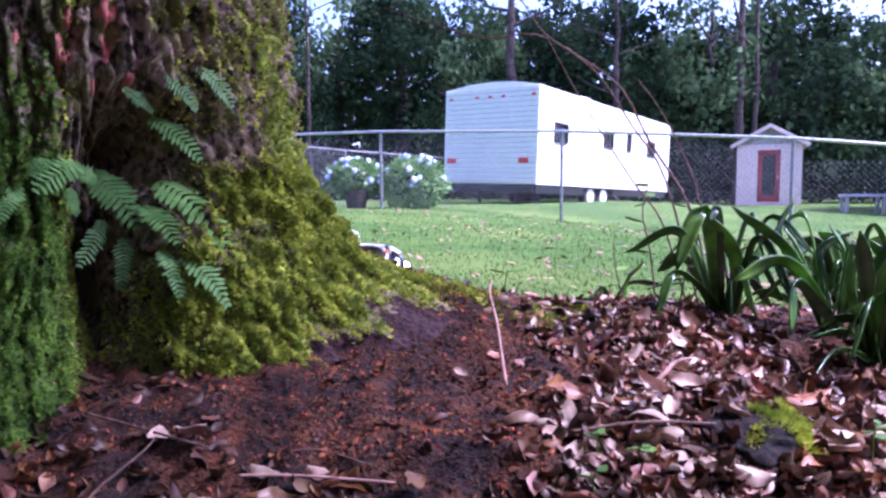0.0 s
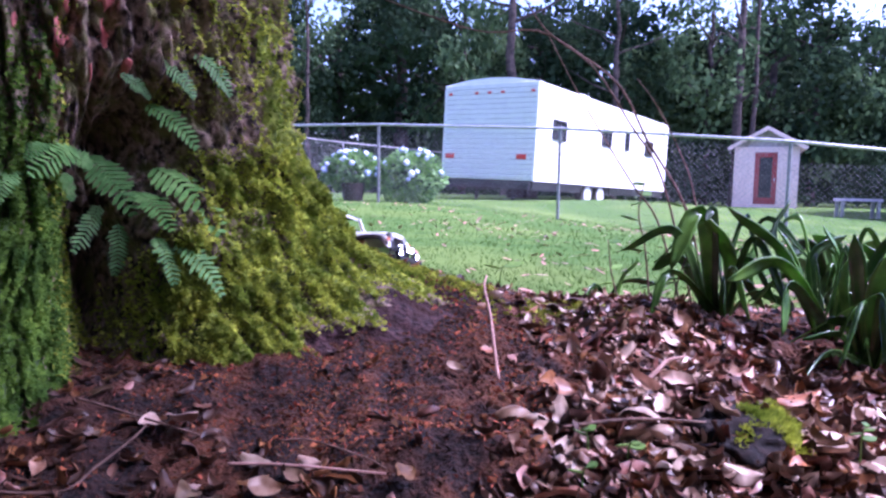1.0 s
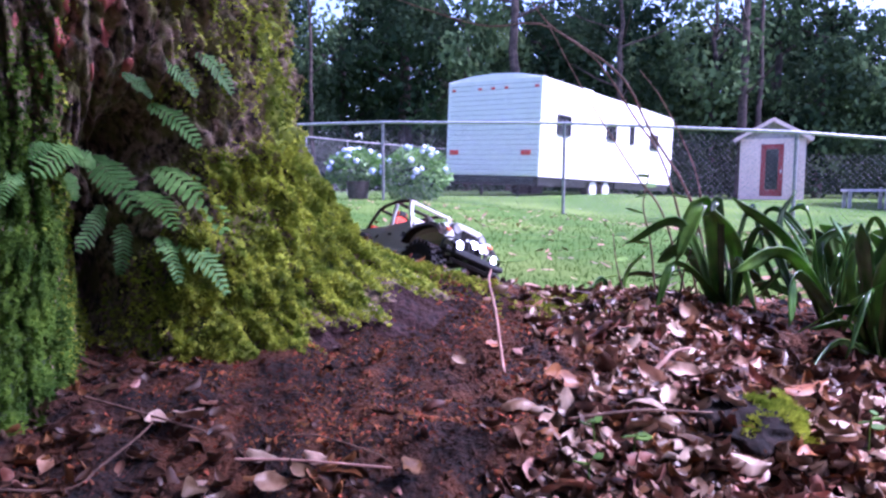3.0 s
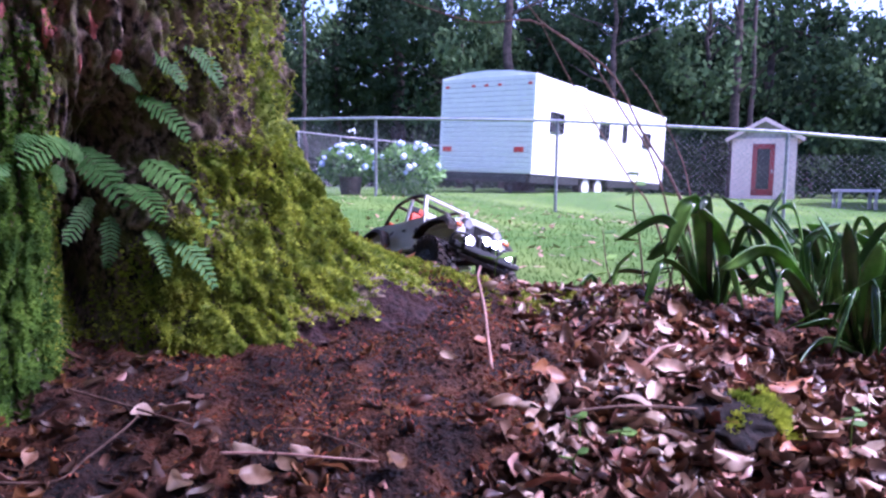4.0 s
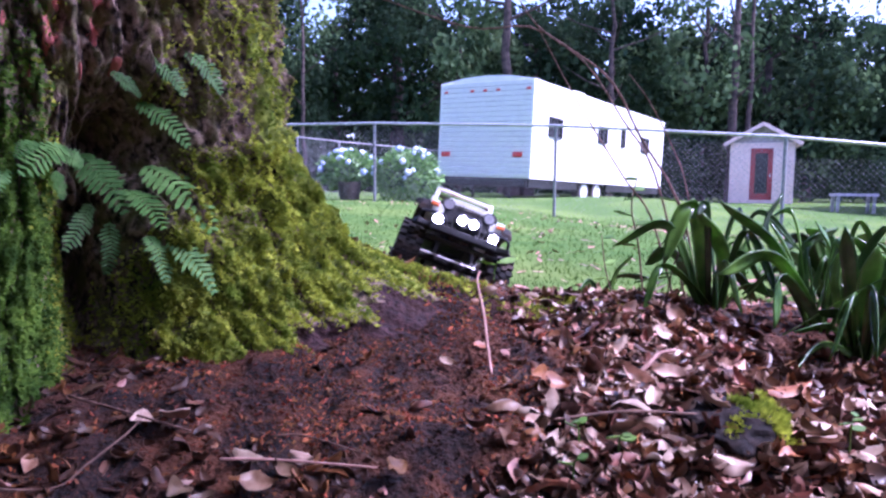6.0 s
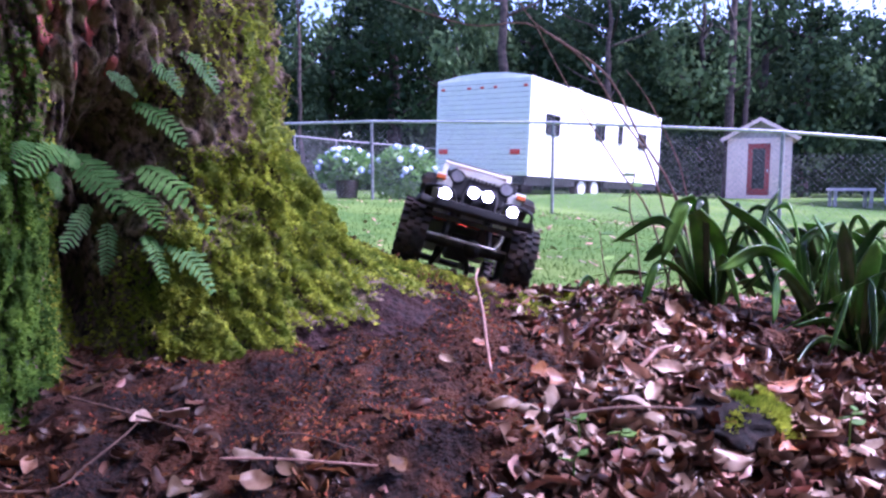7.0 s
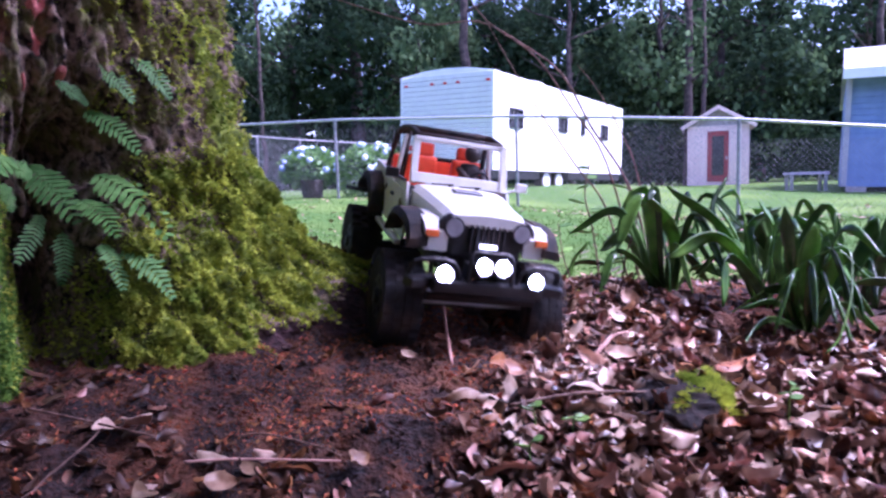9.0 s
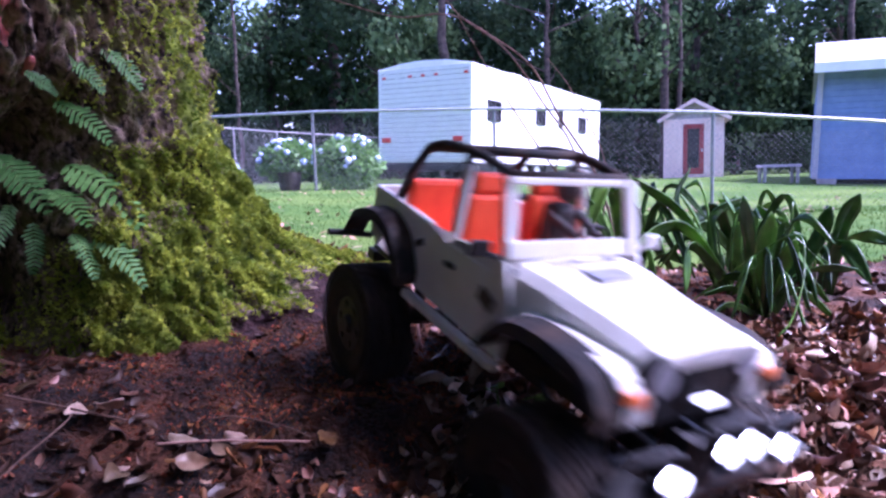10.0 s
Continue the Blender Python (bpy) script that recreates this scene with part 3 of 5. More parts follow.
lily(0.50, 1.12, [
    (-0.037, 0.0, 0.192, -0.106, -0.06, 0.096, 0.040), (0.016, -0.01, 0.109, -0.039, -0.02, 0.186, 0.044), (-0.091, -0.03, 0.157, -0.182, -0.03, 0.123, 0.025), (0.031, 0.0, 0.176, 0.036, -0.06, 0.119, 0.037),
    (-0.091, -0.03, 0.091, -0.144, -0.08, 0.016, 0.019), (-0.059, 0.02, 0.107, -0.105, 0.04, 0.082, 0.027), (0.064, 0.03, 0.110, 0.087, 0.05, 0.137, 0.040), (0.009, 0.03, 0.115, 0.025, 0.06, 0.159, 0.021),
], "glossy dark green strap-leaved lily in the leaf litter")
lily(0.63, 1.02, [
    (-0.079, -0.02, 0.136, -0.186, -0.05, 0.209, 0.026), (-0.093, -0.04, 0.125, -0.202, -0.09, 0.103, 0.032), (-0.037, 0.02, 0.113, -0.065, 0.04, 0.175, 0.026), (-0.073, 0.03, 0.154, -0.041, 0.05, 0.220, 0.013),
    (-0.085, -0.05, 0.095, -0.120, -0.10, 0.025, 0.025), (0.028, 0.02, 0.114, 0.006, 0.03, 0.177, 0.025), (-0.010, 0.03, 0.127, 0.063, 0.06, 0.163, 0.023),
], "glossy green strap-leaved lily with arching leaves")
lily(0.625, 0.90, [
    (-0.018, 0.0, 0.111, -0.033, 0.0, 0.198, 0.028), (-0.014, -0.02, 0.098, -0.012, -0.04, 0.175, 0.038), (0.008, -0.03, 0.084, 0.013, -0.06, 0.135, 0.034), (-0.043, -0.04, 0.104, -0.105, -0.10, 0.031, 0.031),
    (0.051, 0.02, 0.108, 0.066, 0.03, 0.184, 0.024), (-0.027, 0.02, 0.104, -0.014, 0.04, 0.156, 0.020), (0.039, -0.03, 0.080, 0.037, -0.08, 0.040, 0.030), (-0.080, -0.04, 0.039, -0.157, -0.10, 0.005, 0.017), (0.082, 0.0, 0.112, 0.110, 0.0, 0.177, 0.033),
], "bright green strap-leaved lily with upright leaves")
lily(0.86, 1.36, [
    (-0.075, -0.02, 0.150, -0.149, -0.05, 0.129, 0.040), (-0.052, -0.02, 0.162, -0.019, -0.04, 0.129, 0.040), (0.004, 0.03, 0.135, -0.037, 0.05, 0.170, 0.035), (0.023, 0.0, 0.137, 0.083, 0.0, 0.156, 0.040), (-0.097, -0.02, 0.114, -0.164, -0.06, 0.095, 0.035), (0.042, -0.03, 0.116, 0.077, -0.06, 0.096, 0.040),
], "pale glossy strap-leaved lily behind the others")
lily(0.80, 1.02, [
    (-0.05, -0.02, 0.12, -0.12, -0.06, 0.10, 0.034), (0.02, -0.03, 0.13, 0.02, -0.07, 0.19, 0.036), (0.05, 0.0, 0.11, 0.12, -0.03, 0.10, 0.034), (-0.05, 0.03, 0.12, -0.09, 0.04, 0.17, 0.026), (0.0, -0.05, 0.11, 0.0, -0.13, 0.05, 0.032),
], "green strap-leaved lily with upright leaves")
lily(0.36, 1.32, [(-0.04, -0.04, 0.045, -0.085, -0.09, 0.005, 0.018), (0.02, -0.02, 0.06, 0.045, -0.05, 0.10, 0.020), (0.03, 0.0, 0.05, 0.09, -0.02, 0.05, 0.02)], "small strap-leaved seedling on the lawn's edge")


# ---- thin stems and weeds among the lilies ----
def stem(name, ctrl, r0, r1, mat, label, leaves=(), category="plant"):
    pts = curve_points(ctrl, 24)
    thing = new(name)
    bm = bmesh.new()
    tube(bm, pts, [r0 + (r1 - r0) * i / 24 for i in range(25)], 7)
    part("stem", bm, mat, thing, smooth=True)
    for u, az, ln in leaves:
        p = pts[int(u * 24)]
        bm = bmesh.new()
        d = Vector((math.cos(az), math.sin(az), 0.25 * math.sin(az * 3)))
        s = Vector((-d.y, d.x, 0.3)).normalized() * ln * 0.30
        rim = [p, p + d * ln * 0.3 + s * 0.8, p + d * ln * 0.6 + s, p + d * ln * 0.85 + s * 0.5, p + d * ln, p + d * ln * 0.85 - s * 0.5, p + d * ln * 0.6 - s, p + d * ln * 0.3 - s * 0.8]
        lift = Vector((0, 0, 0.0006))
        top = [bm.verts.new(q + lift) for q in rim]
        low = [bm.verts.new(q - lift) for q in rim]
        bm.faces.new(top)
        bm.faces.new(low[::-1])
        for k in range(8):
            bm.faces.new((top[k], low[k], low[(k + 1) % 8], top[(k + 1) % 8]))
        part("leaf", bm, M["green_leaf"], thing)
    return tagged(thing, label, category)


def rooted(x, y):
    return (x, y, ground_z(x, y) - 0.01)


stem("vine", [rooted(0.525, 1.22), (0.475, 1.22, 0.275), (0.40, 1.23, 0.40), (0.345, 1.23, 0.50), (0.27, 1.24, 0.56), (0.19, 1.25, 0.605), (0.10, 1.25, 0.60), (0.02, 1.26, 0.62), (-0.10, 1.28, 0.665)], 0.0026, 0.0014, M["twig"], "thin brown arching stem above the lilies")
stem("vine", [rooted(0.49, 1.20), (0.42, 1.20, 0.33), (0.36, 1.21, 0.43), (0.29, 1.21, 0.53), (0.20, 1.22, 0.60), (0.14, 1.22, 0.68), (0.05, 1.23, 0.75)], 0.0022, 0.0012, M["twig"], "thin brown arching stem above the lilies")
stem("vine", [rooted(0.46, 1.18), (0.41, 1.18, 0.25), (0.36, 1.18, 0.32), (0.30, 1.18, 0.41), (0.25, 1.18, 0.49), (0.20, 1.18, 0.58)], 0.0020, 0.0010, M["twig"], "thin dark stem rising from the lilies")
stem("vine", [rooted(0.545, 1.25), (0.50, 1.25, 0.30), (0.47, 1.25, 0.38), (0.42, 1.25, 0.47), (0.38, 1.25, 0.52)], 0.0018, 0.0008, M["twig"], "thin brown stem rising from the lilies")
stem("weed", [rooted(0.40, 1.17), (0.385, 1.17, 0.20), (0.37, 1.17, 0.27), (0.38, 1.17, 0.33)], 0.002, 0.001, M["twig"], "leafy green weed beside the lilies", [(0.35, 3.0, 0.035), (0.5, 0.3, 0.03), (0.62, 2.6, 0.035), (0.75, 4.2, 0.04), (0.85, 0.8, 0.035), (0.98, 2.0, 0.03)])
stem("weed", [rooted(0.42, 1.12), (0.43, 1.12, 0.16), (0.45, 1.12, 0.23), (0.43, 1.12, 0.29)], 0.002, 0.001, M["twig"], "leafy green weed beside the lilies", [(0.3, 3.3, 0.04), (0.45, 0.5, 0.035), (0.6, 3.8, 0.035), (0.8, 0.2, 0.03), (0.97, 2.4, 0.03)])
stem("weed", [rooted(0.38, 1.30), (0.36, 1.30, 0.14), (0.35, 1.30, 0.21)], 0.0018, 0.001, M["twig"], "small leafy weed on the lawn's edge", [(0.4, 3.3, 0.03), (0.6, 0.5, 0.03), (0.8, 3.8, 0.03), (0.97, 0.2, 0.03)])
stem("twig", [(0.085, 0.755, 0.080), (0.083, 0.80, 0.11), (0.083, 0.87, 0.135), (0.078, 0.93, 0.165), (0.083, 0.96, 0.178)], 0.0023, 0.0017, M["pale_twig"], "pale peeled twig standing in the soil", category="twig")
stem("twig", [(0.255, 0.735, 0.085), (0.27, 0.74, 0.098), (0.285, 0.748, 0.108), (0.305, 0.75, 0.112)], 0.003, 0.002, M["pale_twig"], "short pale curved twig in the leaf litter", category="twig")
stem("twig", [(-0.345, 0.478, 0.066), (-0.284, 0.484, 0.064), (-0.268, 0.505, 0.074), (-0.250, 0.535, 0.088), (-0.245, 0.55, 0.094)], 0.0012, 0.0008, M["twig"], "thin grey bent twig on the ground", category="twig")
stem("twig", [(-0.328, 0.591, 0.104), (-0.285, 0.578, 0.098), (-0.245, 0.566, 0.092), (-0.200, 0.555, 0.084)], 0.0015, 0.0010, M["twig"], "brown twig lying at the oak's foot", category="twig")
stem("twig", [(-0.165, 0.525, 0.071), (-0.124, 0.527, 0.070), (-0.08, 0.525, 0.068), (-0.03, 0.520, 0.066)], 0.0014, 0.001, M["pale_twig"], "pale straight twig on the ground", category="twig")
stem("twig", [(-0.13, 0.560, 0.078), (-0.10, 0.556, 0.080), (-0.05, 0.535, 0.074), (-0.03, 0.525, 0.068)], 0.0009, 0.0007, M["twig"], "hair-thin twig on the ground", category="twig")
stem("twig", [(0.13, 0.585, 0.085), (0.2, 0.59, 0.092), (0.27, 0.595, 0.088)], 0.0018, 0.0012, M["twig"], "brown twig in the leaf litter", category="twig")
stem("weed", [rooted(0.150, 0.557), (0.148, 0.557, 0.085), (0.146, 0.557, 0.096)], 0.001, 0.0006, M["green_leaf"], "tiny green seedling in the litter", [(0.6, 2.6, 0.014), (0.8, 0.6, 0.012), (0.97, 4.4, 0.014)])
stem("weed", [rooted(0.183, 0.550), (0.183, 0.55, 0.078), (0.186, 0.55, 0.086)], 0.001, 0.0006, M["green_leaf"], "tiny green seedling in the litter", [(0.6, 0.1, 0.016), (0.8, 3.3, 0.014), (0.97, 5.0, 0.013)])
stem("weed", [rooted(0.40, 0.564), (0.40, 0.564, 0.085), (0.403, 0.564, 0.098)], 0.001, 0.0006, M["green_leaf"], "tiny green seedling in the litter", [(0.5, 0.1, 0.015), (0.7, 3.3, 0.014), (0.97, 1.0, 0.012), (0.85, 4.6, 0.014)])
stem("weed", [rooted(0.135, 0.514), (0.135, 0.514, 0.07), (0.137, 0.512, 0.078)], 0.001, 0.0006, M["green_leaf"], "tiny green seedling in the litter", [(0.6, 3.0, 0.014), (0.97, 0.4, 0.012)])
stem("weed", [rooted(0.135, 1.30), (0.135, 1.30, 0.13), (0.14, 1.29, 0.155)], 0.0015, 0.001, M["green_leaf"], "broad bright green leaf of a lawn weed", [(0.97, 0.3, 0.045), (0.9, 2.9, 0.04)])
stem("grass_stem", [rooted(0.55, 0.98), (0.60, 0.80, 0.20), (0.585, 0.74, 0.165), (0.545, 0.70, 0.11), (0.52, 0.69, 0.09)], 0.0012, 0.0012, M["strap"], "thin bent green stem hanging from the lilies")


# ---- mossy stone in the litter ----
def build_stone():
    stone = new("mossy_stump")
    rnd = random.Random(3)
    bm = bmesh.new()
    bmesh.ops.create_icosphere(bm, subdivisions=4, radius=1)
    cx, cy = 0.312, 0.622
    base = ground_z(cx, cy)
    for v in bm.verts:
        p = v.co.copy()
        k = 1 + 0.25 * noise.noise(p * 1.7) + 0.1 * noise.noise(p * 5)
        v.co = Vector((cx + p.x * 0.056 * k, cy + p.y * 0.070 * k, base - 0.011 + p.z * 0.025 * k + 0.006 * noise.noise(p * 3.5)))
    tops = [(v.co.copy(), v.normal.copy()) for v in bm.verts if v.co.z > base - 0.01]
    part("wood", bm, M["rotten"], stone, smooth=True)
    verts, faces = [], []
    for i in range(16000):
        p, n = rnd.choice(tops)
        if noise.noise(Vector((p.x * 24, p.y * 24, 4))) + 12 * (p.x - cx) - 4 * (p.y - cy) < rnd.uniform(0.0, 0.3):
            continue
        p = p + Vector((rnd.uniform(-1, 1), rnd.uniform(-1, 1), 0)) * 0.005
        d = (n + Vector((rnd.uniform(-1, 1), rnd.uniform(-1, 1), rnd.uniform(0, 1))) * 0.6).normalized() * rnd.uniform(0.003, 0.007)
        s = d.cross(Vector((rnd.random(), rnd.random(), 0.2))).normalized() * 0.0012
        k = len(verts)
        verts += [(p - s)[:], (p + s)[:], (p + d)[:]]
        faces.append((k, k + 1, k + 2))
    tagged(raw("moss", verts, faces, M["moss"], stone), "bright green moss", kind="stuff")
    tagged(stone, "small moss-covered root stump among dry leaves", "stump")


build_stone()


# ---- fence ----
def chain_link(name, a, b, h, parent):
    """Diamond mesh of thin wires between two posts."""
    a, b = Vector(a), Vector(b)
    ln = (b - a).length
    verts, faces = [], []
    step = 0.075
    r = 0.0010
    d = (b - a) / ln
    up = Vector((0, 0, 1))
    for sgn in (1, -1):
        s = -h
        while s < ln + h:
            p0, p1 = s, s + sgn * h
            t0, t1 = 0.0, 1.0
            dx = p1 - p0
            for edge, is_low in ((0, True), (ln, False)):
                t = (edge - p0) / dx
                if (dx > 0) == is_low:
                    t0 = max(t0, t)
                else:
                    t1 = min(t1, t)
            if t1 > t0:
                e0, e1 = a + d * (p0 + dx * t0) + up * h * t0, a + d * (p0 + dx * t1) + up * h * t1
                n = d.cross(up) * r
                w = (e1 - e0).normalized().cross(d.cross(up)) * r
                k = len(verts)
                for e in (e0, e1):
                    verts += [(e + n)[:], (e + w)[:], (e - n)[:], (e - w)[:]]
                faces += [(k, k + 1, k + 5, k + 4), (k + 1, k + 2, k + 6, k + 5), (k + 2, k + 3, k + 7, k + 6), (k + 3, k, k + 4, k + 7)]
            s += step
    ob = raw("wire_mesh", verts, faces, M["wire"], parent)
    tagged(ob, "thin diamond wire mesh", kind="stuff")


def build_fence(posts, label, thick=0.023):
    fence = new("chain_link_fence")
    for x, y, zb, zt in posts:
        bm = bmesh.new()
        rod(bm, (x, y, zb - 0.05), (x, y, zt), thick, n=12)
        rod(bm, (x, y, zt), (x, y, zt + 0.03), thick * 1.1, 0.012, n=12)
        part("post", bm, M["post"], fence, smooth=False)
    for (x0, y0, b0, t0), (x1, y1, b1, t1) in zip(posts, posts[1:]):
        bm = bmesh.new()
        rod(bm, (x0, y0, t0 + 0.02), (x1, y1, t1 + 0.02), thick * 0.9, n=10)
        part("top_rail", bm, M["galv" if thick > 0.02 else "post"], fence, smooth=False)
        chain_link("wire_mesh", (x0, y0, b0), (x1, y1, b1), min(t0 - b0, t1 - b1), fence)
    return tagged(fence, label, "fence")


build_fence([(-6.6, 12.3, 0.05, 1.28), (-3.8, 11.2, 0.06, 1.27), (-0.95, 10.2, 0.07, 1.25), (1.71, 9.5, -0.08, 1.17), (4.47, 8.45, -0.30, 0.96), (7.0, 7.5, -0.34, 0.66), (9.6, 6.6, -0.34, 0.5)], "grey chain-link fence with galvanised posts and top rail")
build_fence([(-4.4, 10.75, 0.06, 1.2), (-2.72, 13.0, 0.08, 1.24), (-2.1, 14.3, 0.08, 1.24), (-0.6, 16.2, 0.08, 1.22), (1.0, 18.4, 0.0, 1.2), (2.6, 20.6, 0.0, 1.2)], "low chain-link side fence running back past the hydrangeas", 0.016)


# ---- hydrangeas ----
def build_hydrangea(x, y, rx, rz, seed, potted):
    rnd = random.Random(seed)
    bush = new("hydrangea_bush")
    z0 = ground_z(x, y)
    bush.location = (x, y, z0)
    lift = 0.18 if potted else 0.0
    verts, faces = [], []
    for i in range(1500):
        v = Vector((rnd.gauss(0, 1), rnd.gauss(0, 1), rnd.gauss(0, 1))).normalized() * rnd.uniform(0.6, 1.0) ** 0.5
        v *= 1 + 0.18 * noise.noise(v * 2.5 + Vector((seed, 0, 0)))
        p = Vector((v.x * rx, v.y * rx * 0.8, lift + rz * 0.5 + v.z * rz * 0.5))
        if p.z < 0.03:
            continue
        d = (v + Vector((rnd.uniform(-1, 1), rnd.uniform(-1, 1), rnd.uniform(-1, 0.4))) * 0.8).normalized() * rnd.uniform(0.07, 0.12)
        s = d.cross(Vector((rnd.uniform(-1, 1), rnd.uniform(-1, 1), 1))).normalized() * 0.035
        k = len(verts)
        verts += [p[:], (p + d * 0.5 + s)[:], (p + d)[:], (p + d * 0.5 - s)[:]]
        faces.append((k, k + 1, k + 2, k + 3))
    tagged(raw("foliage", verts, faces, M["hydrangea"], bush), kind="stuff")
    for i in range(19):
        az, el = rnd.uniform(-math.pi, 0.4), rnd.uniform(-0.15, 1.4)
        v = Vector((math.cos(az) * math.cos(el), math.sin(az) * math.cos(el), math.sin(el)))
        c = Vector((v.x * rx, v.y * rx * 0.8, lift + rz * 0.5 + v.z * rz * 0.52)) * 1.02
        bm = bmesh.new()
        bmesh.ops.create_icosphere(bm, subdivisions=3, radius=rnd.uniform(0.035, 0.06), matrix=Matrix.Translation(c))
        for q in bm.verts:
            q.co = c + (q.co - c) * (0.85 + 0.5 * abs(noise.noise(q.co * 55)))
        part("flower_head", bm, M["petal"], bush)
    if potted:
        bm = bmesh.new()
        rod(bm, (0.05, -0.25, 0), (0.05, -0.25, 0.30), 0.16, 0.20, n=20)
        part("pot", bm, M["pot"], bush, "dark planter pot")
    tagged(bush, "green hydrangea bush with pale blue flower heads behind the fence", "bush", "hydrangeas")


build_hydrangea(-1.50, 11.3, 0.50, 0.62, 2, True)
build_hydrangea(-0.50, 11.1, 0.56, 0.84, 4, False)
build_hydrangea(-2.65, 11.6, 0.30, 0.50, 7, False)


# ---- shed ----
def build_shed():
    shed = new("garden_shed")
    W, D, H, R = 2.15, 2.4, 2.25, 0.62
    bm = bmesh.new()
    for sx in (-1, 1):
        box(bm, (0.70, 0.10, H), (sx * (W / 2 - 0.35), 0, H / 2))
    box(bm, (W - 1.4, 0.10, H - 2.05), (0, 0, 2.05 + (H - 2.05) / 2))
    box(bm, (W - 1.4, 0.10, 0.15), (0, 0, 0.075))
    part("front_wall", bm, M["stucco"], shed)
    bm = bmesh.new()
    for sx in (-1, 1):
        box(bm, (0.10, D - 0.1, H), (sx * (W / 2 - 0.05), D / 2 + 0.05, H / 2))
    box(bm, (W, 0.1, H), (0, D + 0.05, H / 2))
    part("back_wall", bm, M["stucco"], shed)
    bm = bmesh.new()
    panel_pts = [(-W / 2, 0, H), (W / 2, 0, H), (0, 0, H + R)]
    vs = [bm.verts.new(p) for p in panel_pts]
    ws = [bm.verts.new((x, 0.08, z)) for x, y, z in panel_pts]
    bm.faces.new(vs)
    bm.faces.new(ws[::-1])
    part("gable", bm, M["shingle"], shed)
    for s in (-1, 1):
        bm = bmesh.new()
        ang = math.degrees(math.atan2(R, W / 2))
        ln = math.hypot(R, W / 2) + 0.28
        box(bm, (ln, D + 0.5, 0.07), (s * (W / 4 + 0.10), D / 2, H + R / 2 + 0.0), (0, s * ang, 0), 0.01)
        part("roof", bm, M["shingle"], shed)
        bm = bmesh.new()
        box(bm, (ln, 0.04, 0.13), (s * (W / 4 + 0.10), -0.27, H + R / 2 - 0.01), (0, s * ang, 0), 0.008)
        part("barge_board", bm, M["stucco"], shed)
    door = new("door")
    door.parent = shed
    bm = bmesh.new()
    for dx, dz, sx, sz in ((-0.30, 1.1, 0.17, 1.9), (0.30, 1.1, 0.17, 1.9), (0, 1.96, 0.76, 0.18), (0, 0.27, 0.76, 0.24)):
        box(bm, (sx, 0.06, sz), (dx, -0.02, dz), (0, 0, 0), 0.008)
    part("door_frame", bm, M["maroon"], door)
    bm = bmesh.new()
    box(bm, (0.46, 0.02, 1.5), (0, 0.0, 1.13))
    part("pane", bm, M["window"], door)
    bm = bmesh.new()
    box(bm, (0.04, 0.06, 0.12), (0.30, -0.07, 1.05), (0, 0, 0), 0.01)
    part("door_handle", bm, M["galv"], door)
    shed.matrix_world = pose(11.95, 24.3, -0.23, 0, 0, -25)
    tagged(shed, "small pinkish garden shed with a gable roof and maroon glazed door", "shed")


build_shed()


# ---- blue house ----
def build_house():
    house = new("house")
    L, D, Z0, H = 9.0, 7.0, 0.45, 2.45
    for size, at in (((L, 0.12), (L / 2, 0.08)), ((0.12, D - 0.2), (0.06, D / 2 + 0.02)), ((0.12, D - 0.2), (L - 0.06, D / 2 + 0.02)), ((L, 0.12), (L / 2, D))):
        bm = bmesh.new()
        box(bm, (*size, H), (*at, Z0 + H / 2))
        part("wall", bm, M["blue"], house)
    for i in range(18):
        bm = bmesh.new()
        box(bm, (L - 0.2, 0.025, 0.128), (L / 2, 0.012, Z0 + 0.07 + i * 0.134), (-4, 0, 0))
        part("siding_board", bm, M["blue"], house)
    bm = bmesh.new()
    box(bm, (0.12, 0.10, H), (0.05, 0.0, Z0 + H / 2), (0, 0, 0), 0.01)
    part("corner_board", bm, M["roof_pale"], house)
    bm = bmesh.new()
    loft(bm, [[(x, -0.55, Z0 + H - 0.02), (x, -0.55, Z0 + H + 0.10), (x, D / 2, Z0 + H + 1.25), (x, D + 0.5, Z0 + H + 0.1), (x, D + 0.5, Z0 + H - 0.02), (x, D / 2, Z0 + H + 1.12)] for x in (-0.08, L + 0.4)])
    part("roof", bm, M["roof_pale"], house)
    bm = bmesh.new()
    box(bm, (L + 0.5, 0.05, 0.22), (L / 2 + 0.16, -0.58, Z0 + H + 0.02), (0, 0, 0), 0.01)
    part("fascia", bm, M["siding"], house)
    win = new("window")
    win.parent = house
    bm = bmesh.new()
    box(bm, (0.75, 0.05, 1.25), (2.15, -0.03, Z0 + 1.5), (0, 0, 0), 0.01)
    part("window_frame", bm, M["siding"], win)
    bm = bmesh.new()
    box(bm, (0.62, 0.03, 1.1), (2.15, -0.05, Z0 + 1.5))
    part("pane", bm, M["window"], win)
    bm = bmesh.new()
    box(bm, (0.36, 0.05, 1.25), (1.58, -0.03, Z0 + 1.5), (0, 0, 0), 0.01)
    part("shutter", bm, M["maroon"], win)
    for i in range(5):
        for y in (0.2, D - 0.2):
            bm = bmesh.new()
            box(bm, (0.4, 0.4, Z0 + 0.02), (0.3 + i * 2.1, y, Z0 / 2), (0, 0, 0), 0.01)
            part("pier", bm, M["shingle"], house)
    bm = bmesh.new()
    box(bm, (L - 0.3, D - 0.3, 0.1), (L / 2, D / 2, Z0 - 0.06))
    part("floor_frame", bm, M["black"], house)
    house.matrix_world = pose(10.1, 14.6, -0.58, 0, 2.0, 0) @ pose(0, 0, 0, 0, 0, -34)
    tagged(house, "blue clapboard house on low piers with a pale roof", "house")


build_house()


